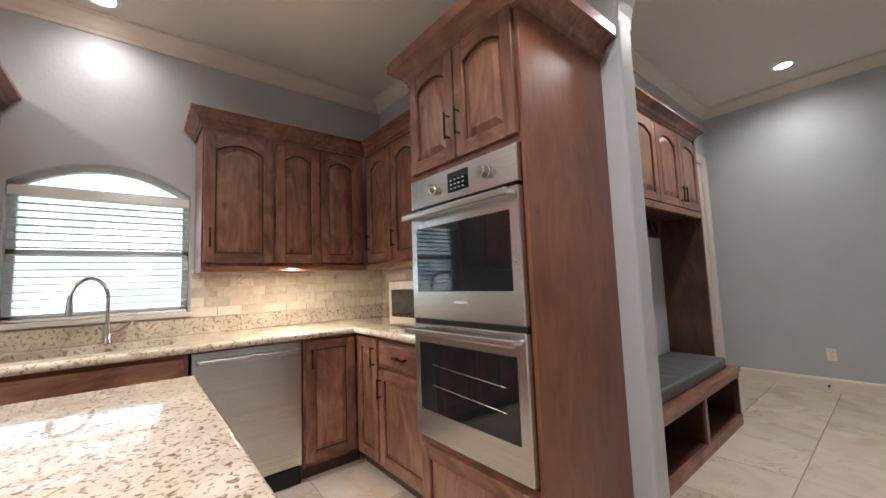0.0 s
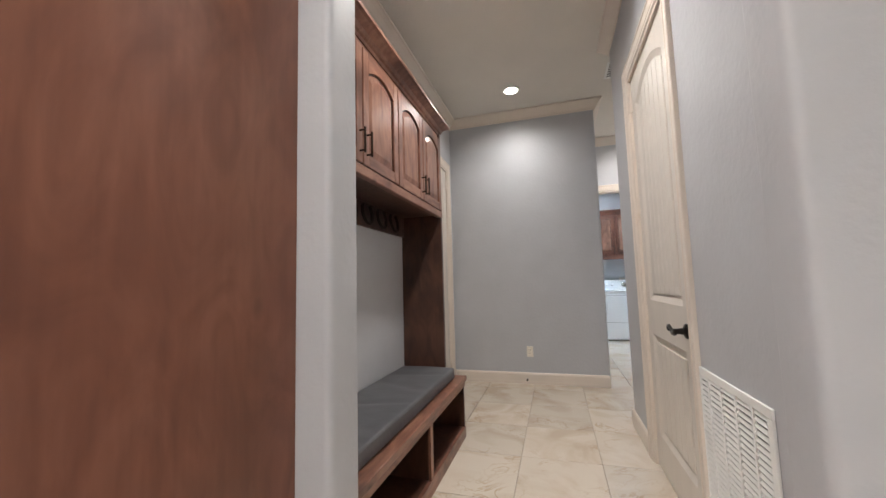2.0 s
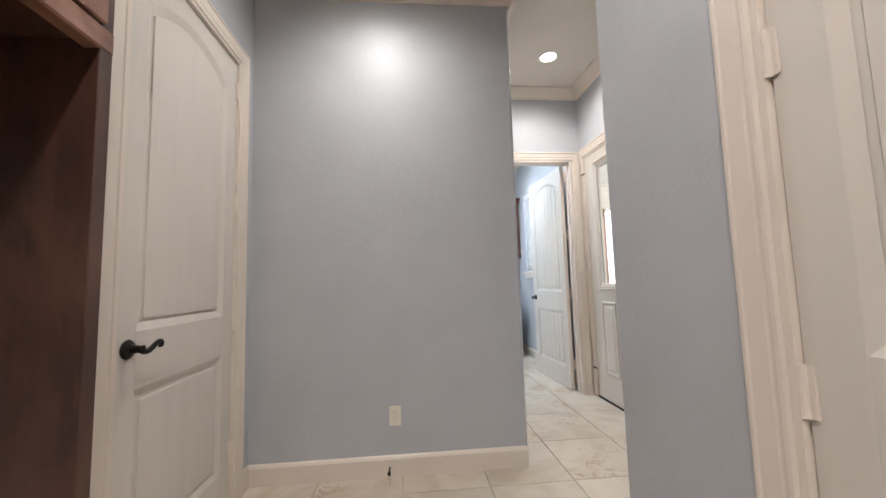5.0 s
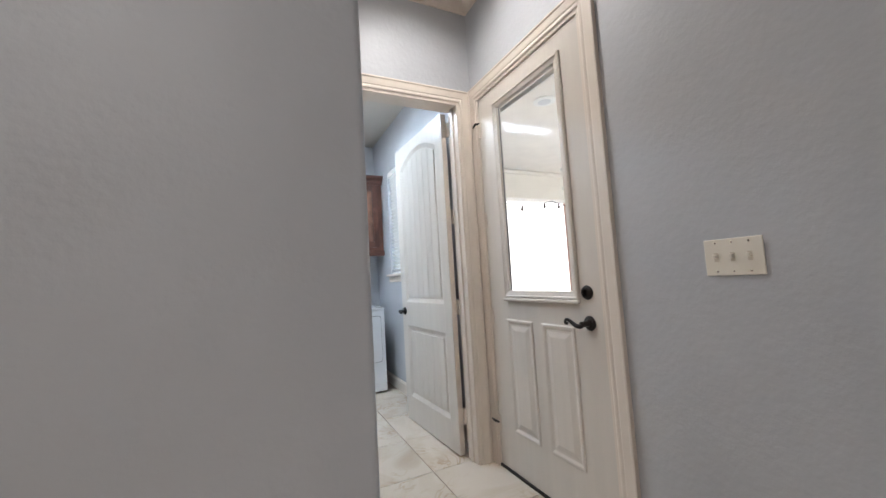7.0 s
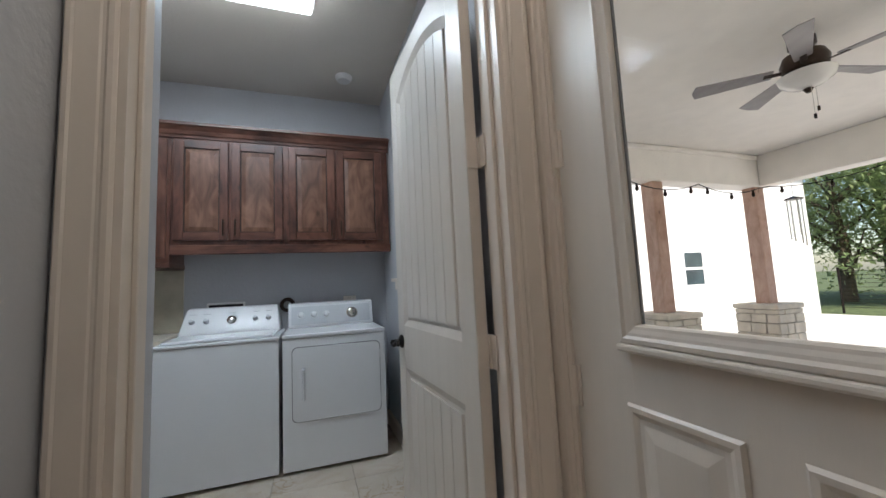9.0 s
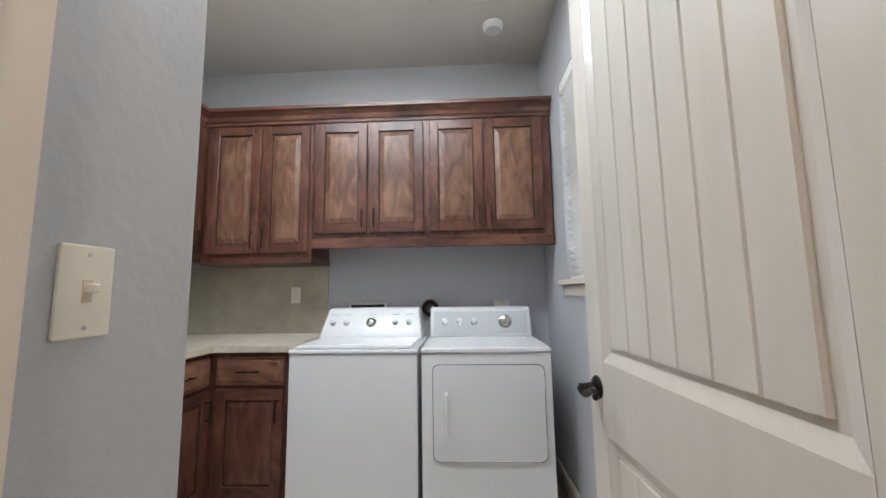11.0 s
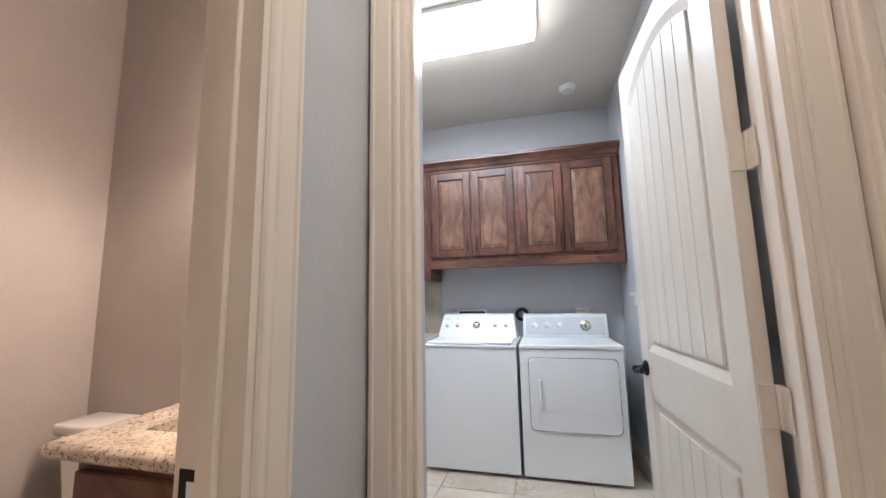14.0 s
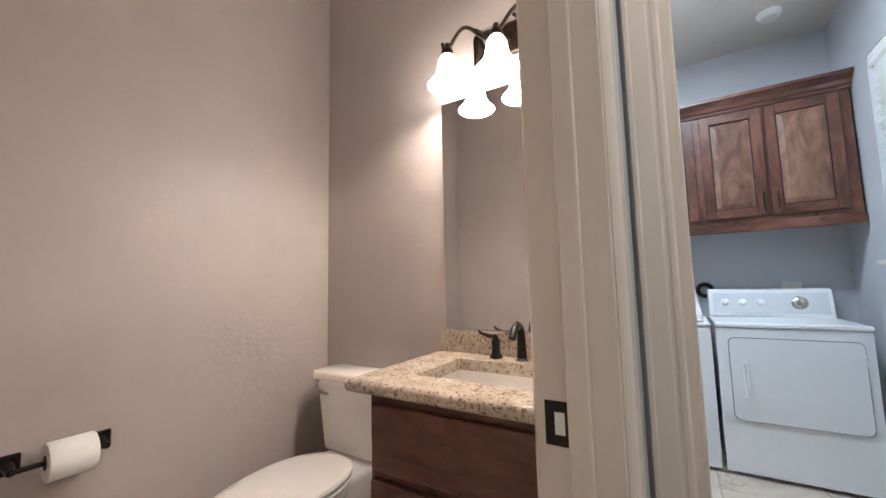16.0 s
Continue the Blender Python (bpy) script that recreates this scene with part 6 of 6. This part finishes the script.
for dx, L in ((0.02, 0.14), (-0.03, 0.20)):
    part("pull_chain", tube([(FX + dx, FY - 0.03, PZ - 0.34), (FX + dx, FY - 0.03, PZ - 0.34 - L)], 0.0018, 5), CHROME, fan)
    part("chain_fob", tube([(FX + dx, FY - 0.03, PZ - 0.34 - L), (FX + dx, FY - 0.03, PZ - 0.37 - L)], 0.008, 8), PULL, fan)
sl = thing("string_lights", (5.2, 8.55, 2.2), "black cable of unlit string bulbs under the beam", "string lights")
pts, bulbs = [], []
for seg in range(4):
    for i in range(9):
        u = i / 8
        pts.append((3.2 + (seg + u) * 1.14, 8.57, 2.27 - 0.09 * (1 - (2 * u - 1) ** 2)))
        if i % 3 == 1:
            bulbs.append(pts[-1])
for seg in range(4):
    for i in range(9):
        u = i / 8
        pts.append((7.78, 8.5 - (seg + u) * 1.3, 2.27 - 0.09 * (1 - (2 * u - 1) ** 2)))
        if i % 3 == 1:
            bulbs.append(pts[-1])
part("cable", tube(pts, 0.006, 6), BLACK, sl)
for b in bulbs:
    part("bulb", lathe([(0.012, 0.0), (0.014, -0.03), (0.022, -0.05), (0.018, -0.075), (0.005, -0.085)], 10, at=b), PULL, sl, "", True)
wc = thing("wind_chime", (8.15, 8.42, 2.2), "hanging wind chime with thin metal tubes", "wind chime")
part("roof_disc", lathe([(0.02, 2.13), (0.10, 2.10), (0.10, 2.085)], 16, at=(8.15, 8.42, 0)), PULL, wc)
part("hanger", tube([(8.15, 8.42, 2.13), (8.15, 8.42, PZ)], 0.003, 5), BLACK, wc)
for i in range(6):
    a = i * math.pi / 3
    part("chime_tube", tube([(8.15 + 0.07 * math.cos(a), 8.42 + 0.07 * math.sin(a), 2.08), (8.15 + 0.07 * math.cos(a), 8.42 + 0.07 * math.sin(a), 1.62 - 0.03 * i)], 0.010, 8), CHROME, wc)
# neighbouring wing
hs_ = thing("neighbour_house", (9.5, 13.5, -0.12), "white stucco neighbouring house with dark windows", "house")
part("wall", B(-2.0, 15.8, 12.0, 16.0, -0.12, 4.2), STUCCO, hs_, "white stucco wall")
part("roof", prism([(11.5, 4.2), (16.5, 4.2), (14.0, 5.6)], -2.4, 16.2, 'x'), BARK, hs_)
for x0, x1, z0, z1 in ((10.6, 11.3, 0.86, 1.74), (6.3, 7.0, 0.86, 1.74)):
    w_ = part("window", B(x0, x1, 11.975, 12.0, z0, z1), WHITEP, hs_, "white framed window")
    zm = (z0 + z1) / 2
    part("pane", B(x0 + 0.05, x1 - 0.05, 11.970, 11.976, zm + 0.03, z1 - 0.05), DARKGL, w_)
    part("pane", B(x0 + 0.05, x1 - 0.05, 11.970, 11.976, z0 + 0.05, zm - 0.03), DARKGL, w_)
fe = thing("wire_fence", (16, 6, -0.12), "low wire fence at the edge of the lawn", "fence")
for i in range(9):
    part("post", tube([(16.0, -2 + i * 1.7, -0.12), (16.0, -2 + i * 1.7, 1.15)], 0.03, 8), IRON, fe)
for i in range(10):
    part("wire", tube([(16.0, -2, 0.05 + i * 0.11), (16.0, 11.6, 0.05 + i * 0.11)], 0.006, 5), IRON, fe)


def tree(x, y, h, r, seed, label):
    rnd = random.Random(seed)
    ob = thing("tree", (x, y, -0.12), label, "tree", "trees beyond the lawn")
    t = tube([(x, y, -0.12), (x + 0.1, y, h * 0.3), (x - 0.05, y + 0.1, h * 0.6), (x, y, h * 0.9)], [r * 0.09, r * 0.07, r * 0.045, r * 0.01], 10)
    limbs = []
    for i in range(12):
        a, z = rnd.uniform(0, 6.28), h * rnd.uniform(0.10, 0.66)
        e = (x + r * 0.8 * math.cos(a), y + r * 0.8 * math.sin(a), z + rnd.uniform(0.2, 0.35) * h)
        limbs.append(e)
        tube([(x, y, z), ((x + e[0]) / 2, (y + e[1]) / 2, z + 0.4 * (e[2] - z)), e], [r * 0.035, r * 0.022, r * 0.006], 6, t)
    part("trunk", t, BARK, ob)
    verts, faces = [], []
    clumps = [Vector(e) + Vector((rnd.gauss(0, 0.25 * r), rnd.gauss(0, 0.25 * r), rnd.gauss(0, 0.12 * h))) for e in limbs for _ in range(9)]
    for cpt in clumps:
        s = r * rnd.uniform(0.12, 0.26)
        for _ in range(75):
            p = cpt + Vector((rnd.gauss(0, s), rnd.gauss(0, s), rnd.gauss(0, s * 0.8)))
            d1 = Vector((rnd.gauss(0, 1), rnd.gauss(0, 1), rnd.gauss(0, 1))).normalized()
            d2 = d1.orthogonal().normalized()
            q = 0.075 * rnd.uniform(0.7, 1.5)
            k0 = len(verts)
            verts += [p - d1 * q, p + d2 * q * 0.5, p + d1 * q, p - d2 * q * 0.5]
            faces.append((k0, k0 + 1, k0 + 2, k0 + 3))
    me = bpy.data.meshes.new("crown")
    me.from_pydata(verts, [], faces)
    me.materials.append(LEAF)
    cr = new("crown", me)
    cr.parent = ob
    cr.matrix_parent_inverse = WORLD_BASE[ob.name]


for i, (x, y, h, r) in enumerate(((20.5, 10.8, 6.0, 2.5), (20.5, 8.2, 6.5, 2.5), (20.5, 13.4, 6.5, 2.5), (23, 9.8, 7.5, 2.8), (24, 13.5, 8.0, 3.0), (21, 5.4, 6.5, 2.4), (23.5, 16.5, 7.5, 2.8))):
    tree(x, y, h, r, i + 11, "leafy green tree beyond the lawn")

# ---- backsplash bricks ----
sp = thing("backsplash", (XS, 0.6, 1.015), "travertine subway brick backsplash lit from above", "backsplash", kind=S)
part("mortar", B(XS + 0.0005, XS + 0.010, 0.06, YB - 0.010, 1.0155, UZ0 - 0.002), SPLASHG, sp)
part("mortar", B(XS + 0.010, TX0 - 0.003, YB - 0.010, YB - 0.0005, 1.0155, UZ0 - 0.002), SPLASHG, sp)
bw, bh = 0.150, 0.0645
for run, (u0, u1) in enumerate(((0.06, YB - 0.014), (XS + 0.014, TX0 - 0.004))):
    for r_ in range(5):
        z0 = 1.017 + r_ * bh
        u = u0 - (bw / 2 if r_ % 2 else 0)
        while u < u1:
            a, b = max(u, u0) + 0.0015, min(u + bw, u1) - 0.0015
            if b - a > 0.01:
                if run == 0:
                    t = B(XS + 0.009, XS + 0.0155, a, b, z0 + 0.0015, min(z0 + bh, UZ0 - 0.002) - 0.0015, 0.0015, 1)
                else:
                    t = B(a, b, YB - 0.0155, YB - 0.009, z0 + 0.0015, min(z0 + bh, UZ0 - 0.002) - 0.0015, 0.0015, 1)
                part("brick", t, SPLASH, sp)
            u += bw

# ---- floor tiles ----
fl = thing("floor", (0.9, 3.0, 0), "marbled cream porcelain tile floor", "floor", kind=S)
TW, TH = 0.485, 0.52
tile_mesh = mesh_of("tile", B(-TW / 2 + 0.0022, TW / 2 - 0.0022, -TH / 2 + 0.0022, TH / 2 - 0.0022, -0.010, 0.0, 0.0015, 1), TILE)
for i in range(-6, 5):
    for j in range(-10, 9):
        x, y = 0.89 + (i + 0.5) * TW, 4.80 + (j - 0.5) * TH
        seen = (y < 1.7 and y > -2.6 and x > -1.9) or (-0.3 < x < 1.9 and 1.4 < y < 5.1) or (1.3 < x < 3.1 and 3.7 < y < 9.1) or (-0.2 < x < 2.9 and 5.0 < y < 9.1)
        if not seen or x > XE + 0.2 or y > YL + 0.2:
            continue
        ob = new("tile", tile_mesh)
        ob.location = (x, y, 0)
        ob.parent = fl
        ob.matrix_parent_inverse = WORLD_BASE[fl.name]
